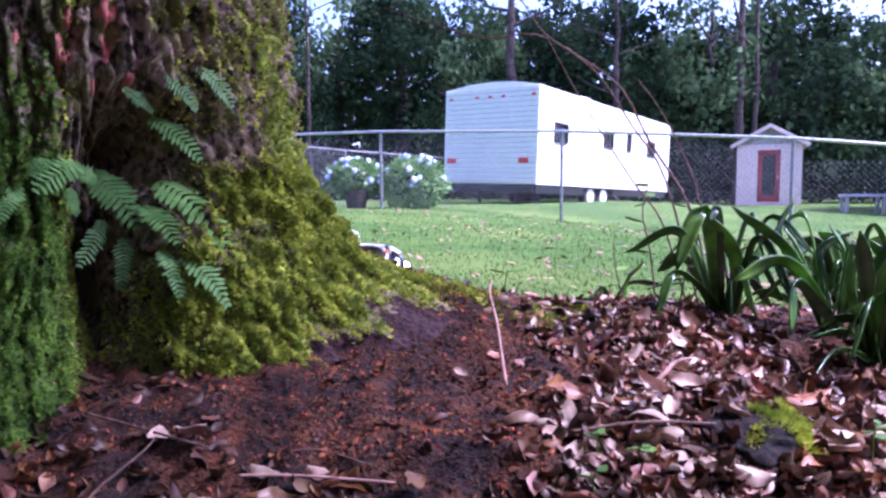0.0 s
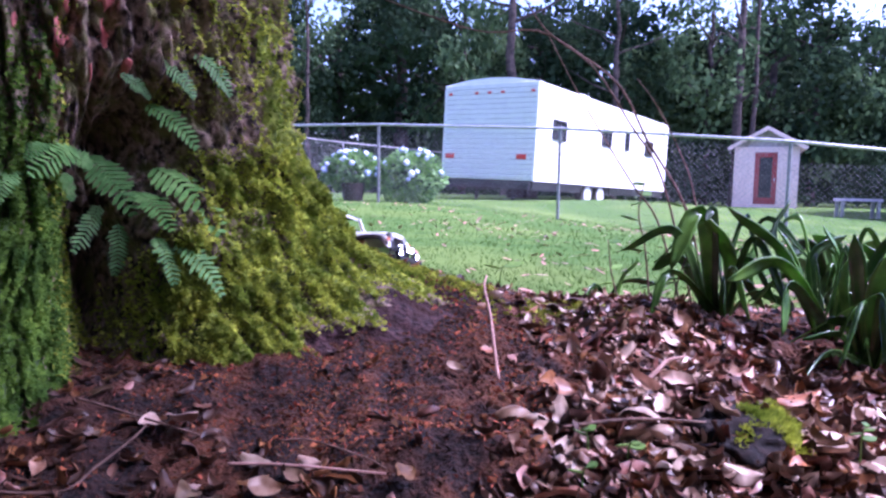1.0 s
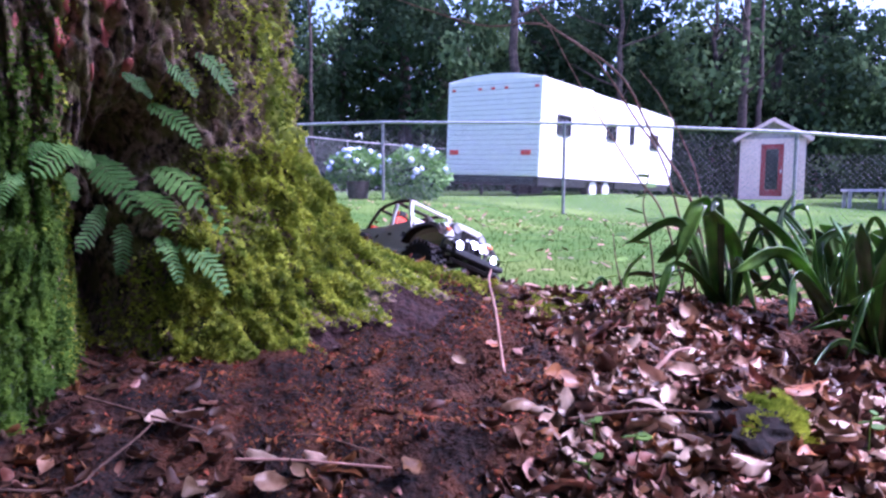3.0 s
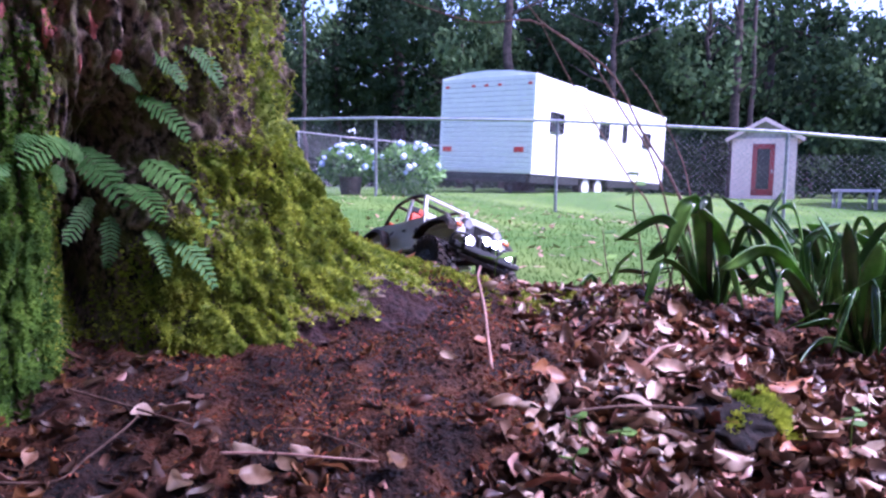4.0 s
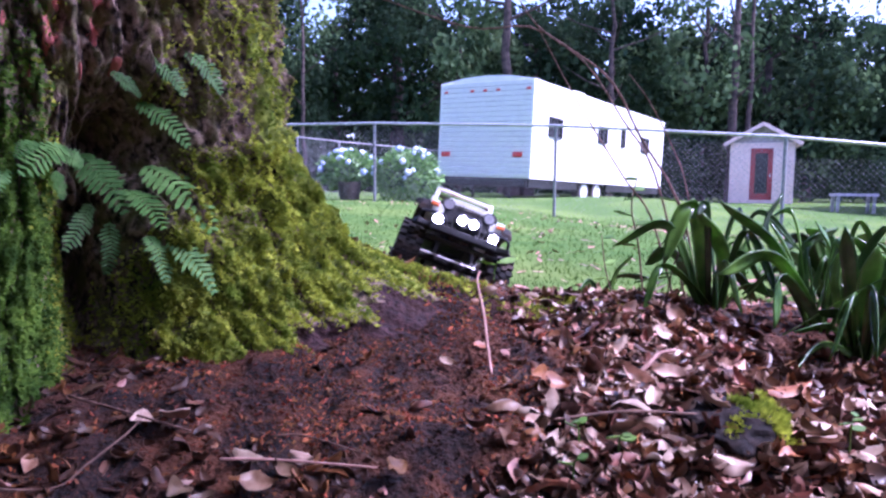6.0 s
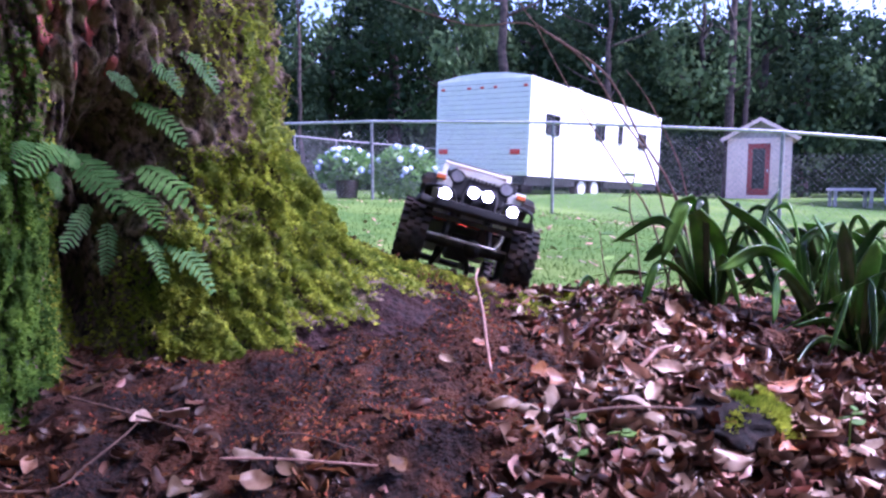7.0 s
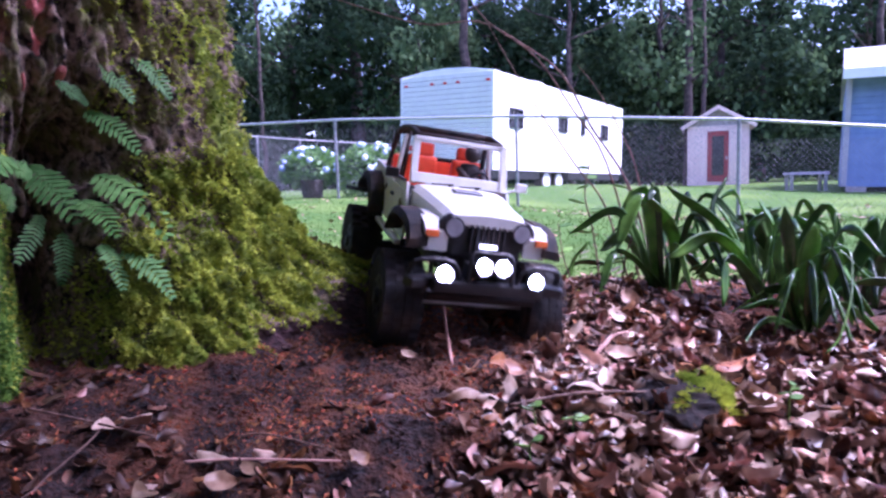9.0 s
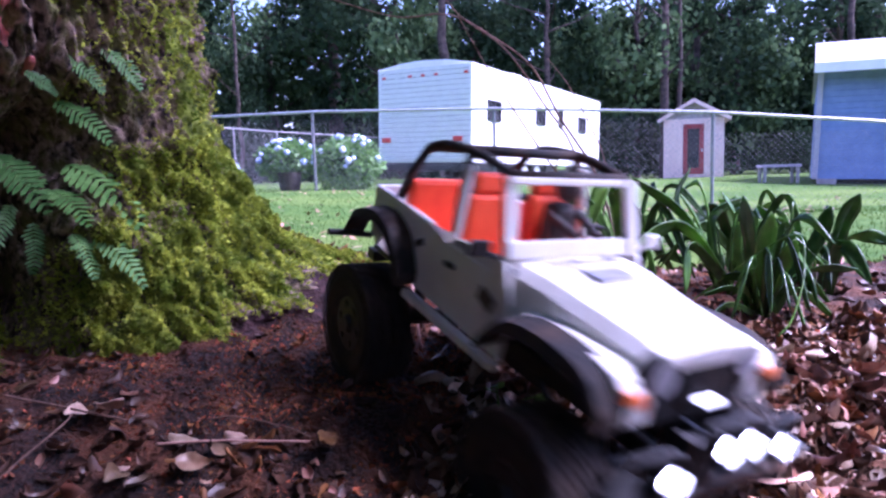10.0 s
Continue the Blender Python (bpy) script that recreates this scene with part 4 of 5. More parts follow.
def build_bench():
    b = new("garden_bench")
    bm = bmesh.new()
    box(bm, (0.9, 0.4, 0.06), (0, 0, 0.42), (0, 0, 0), 0.01)
    part("seat", bm, M["roof_pale"], b)
    for x in (-0.38, 0.38):
        for y in (-0.15, 0.15):
            bm = bmesh.new()
            box(bm, (0.06, 0.06, 0.40), (x, y, 0.2))
            part("leg", bm, M["post"], b)
    b.matrix_world = pose(9.6, 15.1, ground_z(9.6, 15.1), 0, 0, -10)
    tagged(b, "low pale bench on the grass by the house", "bench")


build_bench()


# ---- woods ----
def crown_mesh(seed, n, mat, rx, rz):
    """Leaf sprays gathered in clumps, with gaps between."""
    rnd = np.random.RandomState(seed)
    clumps = rnd.normal(size=(34, 3))
    clumps /= np.linalg.norm(clumps, axis=1)[:, None]
    clumps *= rnd.uniform(0.3, 1.0, (34, 1)) ** 0.6
    clumps *= np.array([rx, rx, rz])
    which = rnd.randint(0, 34, n)
    p = clumps[which] + rnd.normal(size=(n, 3)) * np.array([0.55, 0.55, 0.45]) * rnd.uniform(0.5, 1.1, (34, 1))[which]
    d = rnd.normal(size=(n, 3))
    d[:, 2] -= 0.5
    d /= np.linalg.norm(d, axis=1)[:, None]
    s = np.cross(d, rnd.normal(size=(n, 3)))
    s /= np.linalg.norm(s, axis=1)[:, None]
    ln = rnd.uniform(0.18, 0.38, (n, 1))
    verts = np.stack([p, p + d * ln * 0.5 + s * ln * 0.3, p + d * ln, p + d * ln * 0.5 - s * ln * 0.3], 1).reshape(-1, 3)
    faces = np.arange(4 * n).reshape(n, 4)
    mesh = bpy.data.meshes.new("crown")
    mesh.from_pydata(verts.tolist(), [], faces.tolist())
    mesh.materials.append(mat)
    return mesh


def trunk_mesh(seed, h, r):
    rnd = random.Random(seed)
    bm = bmesh.new()
    pts = [Vector((0.12 * noise.noise(Vector((seed, z, 0))), 0.12 * noise.noise(Vector((seed, z, 5))), z)) for z in np.linspace(-0.3, h, 12)]
    tube(bm, pts, [r * (1.25 - 0.85 * i / 11) for i in range(12)], 10)
    for i in range(7):
        z = rnd.uniform(0.35, 0.95) * h
        az = rnd.uniform(0, math.tau)
        ln = rnd.uniform(1.2, 2.6)
        a = Vector((0, 0, z))
        tube(bm, [a, a + Vector((math.cos(az) * ln * 0.5, math.sin(az) * ln * 0.5, 0.4)), a + Vector((math.cos(az) * ln, math.sin(az) * ln, 1.0))], [r * 0.35, r * 0.22, r * 0.06], 6)
    mesh = bpy.data.meshes.new("trunk")
    bm.normal_update()
    bm.to_mesh(mesh)
    bm.free()
    mesh.materials.append(M["wood_bark"])
    return mesh


def build_woods():
    rnd = random.Random(21)
    crowns = [crown_mesh(i, 4000, M["foliage" if i % 3 else "foliage_pale"], 2.6, 3.6) for i in range(4)]
    trunks = [trunk_mesh(i, 8.0, r) for i, r in enumerate((0.16, 0.22, 0.3))]
    spots = []
    for row, y in enumerate((28.0, 31.5)):
        x = -26 + 1.3 * row
        while x < 34:
            if (x * 7.3) % 1 > 0.2: spots.append((x + rnd.uniform(-0.6, 0.6), y + rnd.uniform(-1.0, 1.0), row))
            x += rnd.uniform(2.6, 4.0)
    spots += [(-9.5, 26.8, 0), (-7.2, 27.4, 0), (-12.0, 27.2, 0), (-8.4, 31.0, 1), (15.5, 27.6, 0)]
    for x, y, row in spots:
        tree = new("woodland_tree")
        k = rnd.randrange(4)
        t = new("trunk", trunks[rnd.randrange(3)])
        t.parent = tree
        c = new("crown", crowns[k])
        c.parent = tree
        s = rnd.uniform(0.9, 1.25)
        c.matrix_basis = pose(0, 0, rnd.uniform(4.2, 6.0) + 0.9 * row, 0, 0, rnd.uniform(0, 360)) @ Matrix.Diagonal((s, s, rnd.uniform(0.9, 1.2), 1))
        tree.matrix_world = pose(x, y, lawn_z(x, y) - 0.05, 0, 0, rnd.uniform(0, 360))
        tagged(tree, "tall dark green tree at the edge of the woods", "tree", "trees of the woods")
    for x, h, r in ((-5.1, 9, 0.08), (2.6, 10, 0.22), (11.3, 11, 0.17), (11.9, 10, 0.10), (-9, 9, 0.14), (19, 10, 0.17), (6.6, 9, 0.12)):
        pine = new("woodland_tree")
        o = new("trunk", trunk_mesh(int(x * 10), h, r))
        o.parent = pine
        c = new("crown", crowns[rnd.randrange(4)])
        c.parent = pine
        c.matrix_basis = pose(0, 0, h + 1.2) @ Matrix.Diagonal((0.8, 0.8, 0.6, 1))
        pine.matrix_world = pose(x, 25.4, lawn_z(x, 25.4) - 0.05, 0, 0, x * 40)
        tagged(pine, "tall slim tree trunk with a high crown before the woods", "tree", "trees of the woods")
    # ring of unseen trees, added to block light from behind and the left
    for k in range(16):
        ang = radians(150 + k * 11.5)
        x, y = 11.5 * math.cos(ang) - 1, 11.5 * math.sin(ang)
        tree = new("unseen_tree")
        o = new("trunk", trunks[k % 3])
        o.parent = tree
        c = new("crown", crowns[k % 4])
        c.parent = tree
        c.matrix_basis = pose(0, 0, 3.6) @ Matrix.Diagonal((1.15, 1.15, 1.1, 1))
        tree.matrix_world = pose(x, y, -0.06, 0, 0, k * 71)
        tagged(tree, "leafy dark green tree out of view, added to block light from behind", "tree", "garden trees")
    # lower inner ring of unseen shrubs, added to cut light near the horizon
    for k in range(15):
        ang = radians(140 + k * 14)
        x, y = 7.2 * math.cos(ang) - 1, 7.2 * math.sin(ang)
        shrub = new("unseen_shrub")
        c = new("foliage", crowns[k % 4])
        c.parent = shrub
        c.matrix_basis = pose(0, 0, 1.7) @ Matrix.Diagonal((0.7, 0.7, 0.55, 1))
        o = new("trunk", trunks[k % 3])
        o.parent = shrub
        o.matrix_basis = Matrix.Diagonal((0.5, 0.5, 0.25, 1))
        shrub.matrix_world = pose(x, y, -0.05, 0, 0, k * 53)
        tagged(shrub, "dense dark green shrub out of view, added to block low light from behind", "shrub", "garden shrubs")
    # undergrowth along the wood's edge
    rs = np.random.RandomState(4)
    n = 42000
    x = rs.uniform(-28, 36, n)
    top = 2.6 + 0.9 * np.sin(x * 0.9) + 0.7 * np.sin(x * 2.3 + 1)
    z = rs.uniform(0, 1, n) ** 0.8 * top - 0.1
    y = 25.8 + 0.7 * np.sin(x * 1.7) + rs.uniform(0, 2.6, n) + 0.35 * z
    p = np.stack([x, y, z], 1)
    d = rs.normal(size=(n, 3))
    d /= np.linalg.norm(d, axis=1)[:, None]
    s = np.cross(d, rs.normal(size=(n, 3)))
    s /= np.linalg.norm(s, axis=1)[:, None]
    ln = rs.uniform(0.14, 0.32, (n, 1))
    verts = np.stack([p, p + d * ln * 0.5 + s * ln * 0.3, p + d * ln, p + d * ln * 0.5 - s * ln * 0.3], 1).reshape(-1, 3)
    far = 15000
    fx = rs.uniform(-34, 42, far)
    fz = rs.uniform(-0.3, 1, far) * (6.6 + 1.6 * np.sin(fx * 0.7) + 1.2 * np.sin(fx * 1.9))
    fp = np.stack([fx, 37 + rs.uniform(0, 2, far), fz], 1)
    fd = rs.normal(size=(far, 3))
    fd /= np.linalg.norm(fd, axis=1)[:, None]
    fs = np.cross(fd, rs.normal(size=(far, 3)))
    fs /= np.linalg.norm(fs, axis=1)[:, None]
    fl = rs.uniform(0.6, 1.3, (far, 1))
    fv = np.stack([fp, fp + fd * fl * 0.5 + fs * fl * 0.4, fp + fd * fl, fp + fd * fl * 0.5 - fs * fl * 0.4], 1).reshape(-1, 3)
    tagged(raw("far_woods", fv.tolist(), np.arange(4 * far).reshape(far, 4).tolist(), M["foliage"]), "dark depth of the woods behind the first trees", "woods", kind="stuff")
    ob = raw("undergrowth", verts.tolist(), np.arange(4 * n).reshape(n, 4).tolist(), M["foliage"])
    tagged(ob, "dense dark green undergrowth at the edge of the woods", "undergrowth", kind="stuff")


build_woods()


# ---- grass ----
def build_grass():
    rs = random.Random(8)
    verts, faces = [], []
    for i in range(76000):
        y = 1.45 + 24 * rs.random() ** 2.6
        half = 0.80 * y + 0.4
        x = rs.uniform(-half, half)
        if soil_edge(x, y) < 0.97 and (y < 1.3 or rs.random() > 0.2):
            continue
        if noise.noise(Vector((x * 0.7, y * 0.5, 8))) > 0.28 and rs.random() < 0.6:
            continue
        z = ground_z(x, y) - 0.004
        k = 1 + 0.13 * (y - 1.5)
        h = rs.uniform(0.010, 0.024) * min(k, 1.6)
        w = rs.uniform(0.0010, 0.0020) * min(k, 2.0)
        az = rs.uniform(0, math.tau)
        lx, ly = rs.uniform(-0.5, 0.5) * h, rs.uniform(-0.5, 0.5) * h
        cx, cy = math.cos(az) * w, math.sin(az) * w
        n = len(verts)
        verts += [(x - cx, y - cy, z), (x + cx, y + cy, z), (x + lx * 0.5 + cx * 0.7, y + ly * 0.5 + cy * 0.7, z + h * 0.6), (x + lx, y + ly, z + h), (x + lx * 0.5 - cx * 0.7, y + ly * 0.5 - cy * 0.7, z + h * 0.6)]
        faces.append((n, n + 1, n + 2, n + 3, n + 4))
    tagged(raw("grass", verts, faces, M["grass"]), "short bright green lawn grass", "grass", kind="stuff")


build_grass()


# ---- soil crumbs and fallen leaves ----
def soil_bare(x, y):
    """1 on the bare rusty soil, 0 where leaves cover it."""
    e = ((x + 0.03) / 0.25) ** 2 + ((y - 0.80) / 0.27) ** 2
    return smooth(1.5, 0.5, e)


def inside_oak(x, y, z):
    dx, dy = x - TREE.x, y - TREE.y
    return math.hypot(dx, dy) < trunk_radius(math.degrees(math.atan2(dy, dx)), z + 0.01)


def build_crumbs():
    rs = random.Random(12)
    verts, faces = [], []
    for i in range(120000):
        y = 0.42 + 0.85 * rs.random()
        x = rs.uniform(-0.45, 0.75)
        if rs.random() > 0.4 + 0.6 * soil_bare(x, y):
            continue
        z = ground_z(x, y)
        if inside_oak(x, y, z):
            continue
        r = rs.uniform(0.0008, 0.0024) * (0.5 + rs.random() ** 4 * 1.6) if rs.random() > 0.05 else rs.uniform(0.0025, 0.0042)
        c = Vector((x, y, z + r * 0.3))
        k = len(verts)
        m = [Vector((rs.uniform(-1, 1), rs.uniform(-1, 1), rs.uniform(-0.6, 1))).normalized() * r * rs.uniform(0.7, 1.5) for _ in range(4)]
        verts += [(c + q)[:] for q in m]
        faces += [(k, k + 1, k + 2), (k, k + 2, k + 3), (k, k + 3, k + 1), (k + 1, k + 3, k + 2)]
    tagged(raw("soil_crumbs", verts, faces, M["crumb"]), "loose rusty brown crumbs of rotted wood and soil", "soil", kind="stuff")


def leaf_shape(seed, ln, wd, curl, bend):
    """Points of a dry oak leaf: rows across, curled along and across."""
    rnd = random.Random(seed)
    rows, cols = 8, 4
    pts, faces = [], []
    for i in range(rows + 1):
        u = i / rows
        w = wd * 0.5 * (math.sin(math.pi * min(1, 0.06 + 0.94 * u)) ** 0.75) * (1 + 0.12 * math.sin(7 * u + seed)) + 0.0006
        for j in range(cols + 1):
            v = j / cols * 2 - 1
            x = (u - 0.5) * ln
            y = v * w
            z = curl * wd * (v * v - 0.3) + bend * ln * (u - 0.5) ** 2 + 0.04 * wd * math.sin(11 * u + 3 * v + seed)
            pts.append(Vector((x, y, z)))
    for i in range(rows):
        for j in range(cols):
            k = i * (cols + 1) + j
            faces.append((k, k + 1, k + cols + 2, k + cols + 1))
    return pts, faces


def build_leaves():
    rs = random.Random(31)
    shapes = [leaf_shape(i, ln, wd, c, b) for i, (ln, wd, c, b) in enumerate(((0.046, 0.022, 0.25, 0.5), (0.052, 0.023, -0.3, -0.8), (0.038, 0.020, 0.4, 0.2), (0.054, 0.028, 0.2, -0.5), (0.034, 0.019, -0.4, 0.4), (0.048, 0.018, 0.5, 1.0), (0.042, 0.026, 0.15, 0.2), (0.058, 0.025, -0.15, 0.3)))]
    meshes = []
    for skin, (pts, faces) in ((k, s) for k in ("leaf", "leaf_pale", "leaf_dark", "leaf_rust", "leaf_dark") for s in shapes):
        n = len(pts)
        vs = [p[:] for p in pts] + [(p - Vector((0, 0, 0.0006)))[:] for p in pts]
        fs = faces + [tuple(k + n for k in f[::-1]) for f in faces]
        mesh = bpy.data.meshes.new("leaf")
        mesh.from_pydata(vs, [], fs)
        mesh.materials.append(M[skin])
        mesh.polygons.foreach_set("use_smooth", [True] * len(mesh.polygons))
        meshes.append(mesh)

    def spot():
        while True:
            y = 0.36 + 1.30 * rs.random() ** 1.3
            half = 0.74 * y + 0.06
            x = rs.uniform(-half, half * 1.35)
            lush = 0.13 + 0.9 * smooth(0.02, 0.22, x)
            if y < 0.58:
                lush = max(lush, 0.17)
            lush *= 1 - 0.94 * soil_bare(x, y)
            # thinned under the lilies so dark soil stands in for their shade
            lush *= 1 - 0.92 * smooth(0.40, 0.52, x) * smooth(0.78, 0.90, y)
            lush *= 1 - 0.6 * smooth(0.96, 1.04, y) * smooth(0.30, 0.22, x)
            if y > 1.3:
                lush *= 0.65 * smooth(1.75, 1.45, y)
            if rs.random() > lush:
                continue
            z = ground_z(x, y)
            if inside_oak(x, y, z):
                continue
            return x, y, z

    def wide_spot():
        while True:
            x, y = rs.uniform(-2.7, 2.5), rs.uniform(-1.2, 1.8)
            z = ground_z(x, y)
            ahead = 0.36 < y and abs(x) < 0.74 * y
            # same thinning under the lilies, in place of their shade
            if 0.42 < x < 1.2 and 0.75 < y < 1.5 and rs.random() < 0.85:
                continue
            if soil_edge(x, y) < 1.02 and not ahead and not inside_oak(x, y, z):
                return x, y, z

    def placed(x, y, z, lift):
        return pose(x, y, z + lift, rs.gauss(0, 27), rs.gauss(0, 27), rs.uniform(0, 360))

    verts, faces, skins = [], [], []
    for i in range(10400):
        x, y, z = spot() if i < 7200 else wide_spot()
        m = placed(x, y, z, rs.uniform(0.0, 0.006)) @ Matrix.Diagonal((*[rs.uniform(0.24, 0.80) if x > 0.08 else rs.uniform(0.16, 0.60)] * 3, 1))
        pts, fs = shapes[rs.randrange(len(shapes))]
        k = len(verts)
        verts += [(m @ p)[:] for p in pts]
        faces += [tuple(k + q for q in f) for f in fs]
        # darker skins on the left, and under the lilies to paint in their shade
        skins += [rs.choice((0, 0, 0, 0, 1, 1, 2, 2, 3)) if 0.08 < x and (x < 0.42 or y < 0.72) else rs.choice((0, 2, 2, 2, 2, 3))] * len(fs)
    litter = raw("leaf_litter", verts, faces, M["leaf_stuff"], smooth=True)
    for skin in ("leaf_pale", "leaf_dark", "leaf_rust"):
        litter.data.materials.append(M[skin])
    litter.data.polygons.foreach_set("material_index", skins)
    tagged(litter, "thick litter of dry pinkish-brown oak leaves", "leaf litter", kind="stuff")
    for k, x, y, lift, yaw, tip, s, skin in ((7, -0.143, 0.533, 0.012, -20, 15, 0.62, 8), (7, -0.222, 0.571, 0.016, -32, -35, 0.92, 7), (3, -0.250, 0.574, 0.014, 75, 40, 0.62, 7), (4, -0.098, 0.538, 0.012, -15, 25, 0.75, 7), (6, -0.014, 0.515, 0.014, 65, 35, 0.80, 21), (0, -0.102, 0.510, 0.010, -25, 20, 0.70, 0), (6, -0.125, 0.494, 0.012, 10, 30, 0.80, 0), (0, 0.034, 0.772, 0.010, -30, 25, 0.62, 7), (6, 0.337, 0.885, 0.016, 15, 45, 1.00, 7), (6, 0.335, 0.917, 0.022, 60, 40, 0.80, 7), (3, 0.167, 0.641, 0.022, 80, 55, 1.00, 7), (7, 0.172, 0.672, 0.026, 70, 60, 1.00, 7), (1, 0.233, 0.602, 0.014, -15, 20, 1.00, 7), (3, 0.271, 0.674, 0.018, -40, 25, 0.95, 7), (4, 0.276, 0.531, 0.016, -12, 30, 1.15, 7), (3, 0.142, 0.707, 0.022, 60, 55, 1.05, 21), (6, 0.150, 0.690, 0.012, 20, 40, 1.00, 21), (1, 0.092, 0.631, 0.012, 10, 15, 0.95, 0), (5, 0.251, 0.708, 0.016, -55, 30, 1.10, 7), (1, 0.214, 0.622, 0.016, -45, -30, 1.05, 7), (2, 0.115, 0.592, 0.014, 30, 35, 0.90, 7), (2, 0.053, 0.500, 0.012, 100, 40, 0.70, 7), (3, -0.186, 0.490, 0.012, 95, 35, 0.80, 0), (7, 0.221, 0.782, 0.024, 85, 60, 1.00, 7), (0, 0.240, 0.800, 0.020, 60, 50, 0.90, 7), (3, 0.205, 0.585, 0.014, 160, 25, 1.00, 7), (1, 0.400, 0.600, 0.014, 20, 30, 1.00, 7), (7, 0.365, 0.565, 0.014, 130, 30, 0.90, 7)):
        o = new("leaf", meshes[skin // 7 * len(shapes) + k])
        o.matrix_world = pose(x, y, ground_z(x, y) + lift, tip, 0.4 * tip, yaw) @ Matrix.Diagonal((0.85 * s, 0.85 * s, 0.85 * s, 1))
        o.parent = litter
    count = 28
    while count < 300:
        x, y, z = spot()
        if y > 1.05:
            continue
        pick = rs.randrange(len(meshes))
        # pale leaves turn dark on the left and in the lilies' painted shade
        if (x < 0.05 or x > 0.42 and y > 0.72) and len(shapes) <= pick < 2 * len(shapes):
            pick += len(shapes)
        o = new("leaf", meshes[pick])
        s = rs.uniform(0.5, 0.95) if x > 0.08 else rs.uniform(0.3, 0.6)
        o.matrix_world = placed(x, y, z, rs.uniform(0.004, 0.013)) @ Matrix.Diagonal((s, s, s, 1))
        o.parent = litter
        count += 1


def build_lawn_leaves():
    rs = random.Random(77)
    verts, faces = [], []
    while len(faces) < 1500:
        y = 1.6 + 8 * rs.random() ** 1.6
        x = rs.uniform(-0.6 * y, 0.75 * y)
        if rs.random() > 0.12 + 1.6 * max(0, noise.noise(Vector((x * 0.9, y * 0.6, 21)))):
            continue
        z = ground_z(x, y) + rs.uniform(0.012, 0.03)
        ln = rs.uniform(0.012, 0.026) * (1 + 0.08 * y)
        a = rs.uniform(0, math.tau)
        d = Vector((math.cos(a), math.sin(a), rs.uniform(-0.5, 0.5))) * ln
        s = Vector((-math.sin(a), math.cos(a), rs.uniform(-0.4, 0.4))) * ln * 0.42
        p = Vector((x, y, z))
        k = len(verts)
        verts += [(p - d)[:], (p - d * 0.2 - s)[:], (p + d * 0.5 - s * 0.8)[:], (p + d)[:], (p + d * 0.5 + s * 0.8)[:], (p - d * 0.2 + s)[:]]
        faces.append(tuple(range(k, k + 6)))
    tagged(raw("lawn_leaves", verts, faces, M["leaf_stuff"]), "scattered dry brown leaves lying in the grass", "fallen leaves", kind="stuff")


build_lawn_leaves()
build_crumbs()
build_leaves()


# ---- radio-controlled car ----
WHEEL_R = 0.064
AXLE_Z = 0.052


def build_tyre():
    """Tyre with blocky tread, axle along y."""
    bm = bmesh.new()
    R, hw = WHEEL_R, 0.026
    prof = [(0.030, -hw * 0.85), (R * 0.80, -hw), (R * 0.92, -hw * 0.92), (R * 0.945, -hw * 0.6), (R * 0.95, 0), (R * 0.945, hw * 0.6), (R * 0.92, hw * 0.92), (R * 0.80, hw), (0.030, hw * 0.85)]
    n = 32
    rings = [[bm.verts.new((r * math.cos(k * math.tau / n), y, r * math.sin(k * math.tau / n))) for k in range(n)] for r, y in prof]
    for a, b in zip(rings, rings[1:]):
        for k in range(n):
            bm.faces.new((a[k], b[k], b[(k + 1) % n], a[(k + 1) % n]))
    bmesh.ops.recalc_face_normals(bm, faces=bm.faces)
    return bm


def build_tread():
    """Rubber blocks round the tyre."""
    bm = bmesh.new()
    R = WHEEL_R
    for k in range(24):
        for row, y in enumerate((-0.019, -0.0065, 0.0065, 0.019)):
            ang = (k + 0.5 * (row % 2)) * 360 / 24
            wide = 0.012 if row in (1, 2) else 0.0145
            c, s = math.cos(radians(ang)), math.sin(radians(ang))
            box(bm, (0.0095, wide, 0.0105), ((R - 0.003) * c, y, (R - 0.003) * s), (0, 90 - ang + 90, 0))
    bmesh.ops.recalc_face_normals(bm, faces=bm.faces)
    return bm


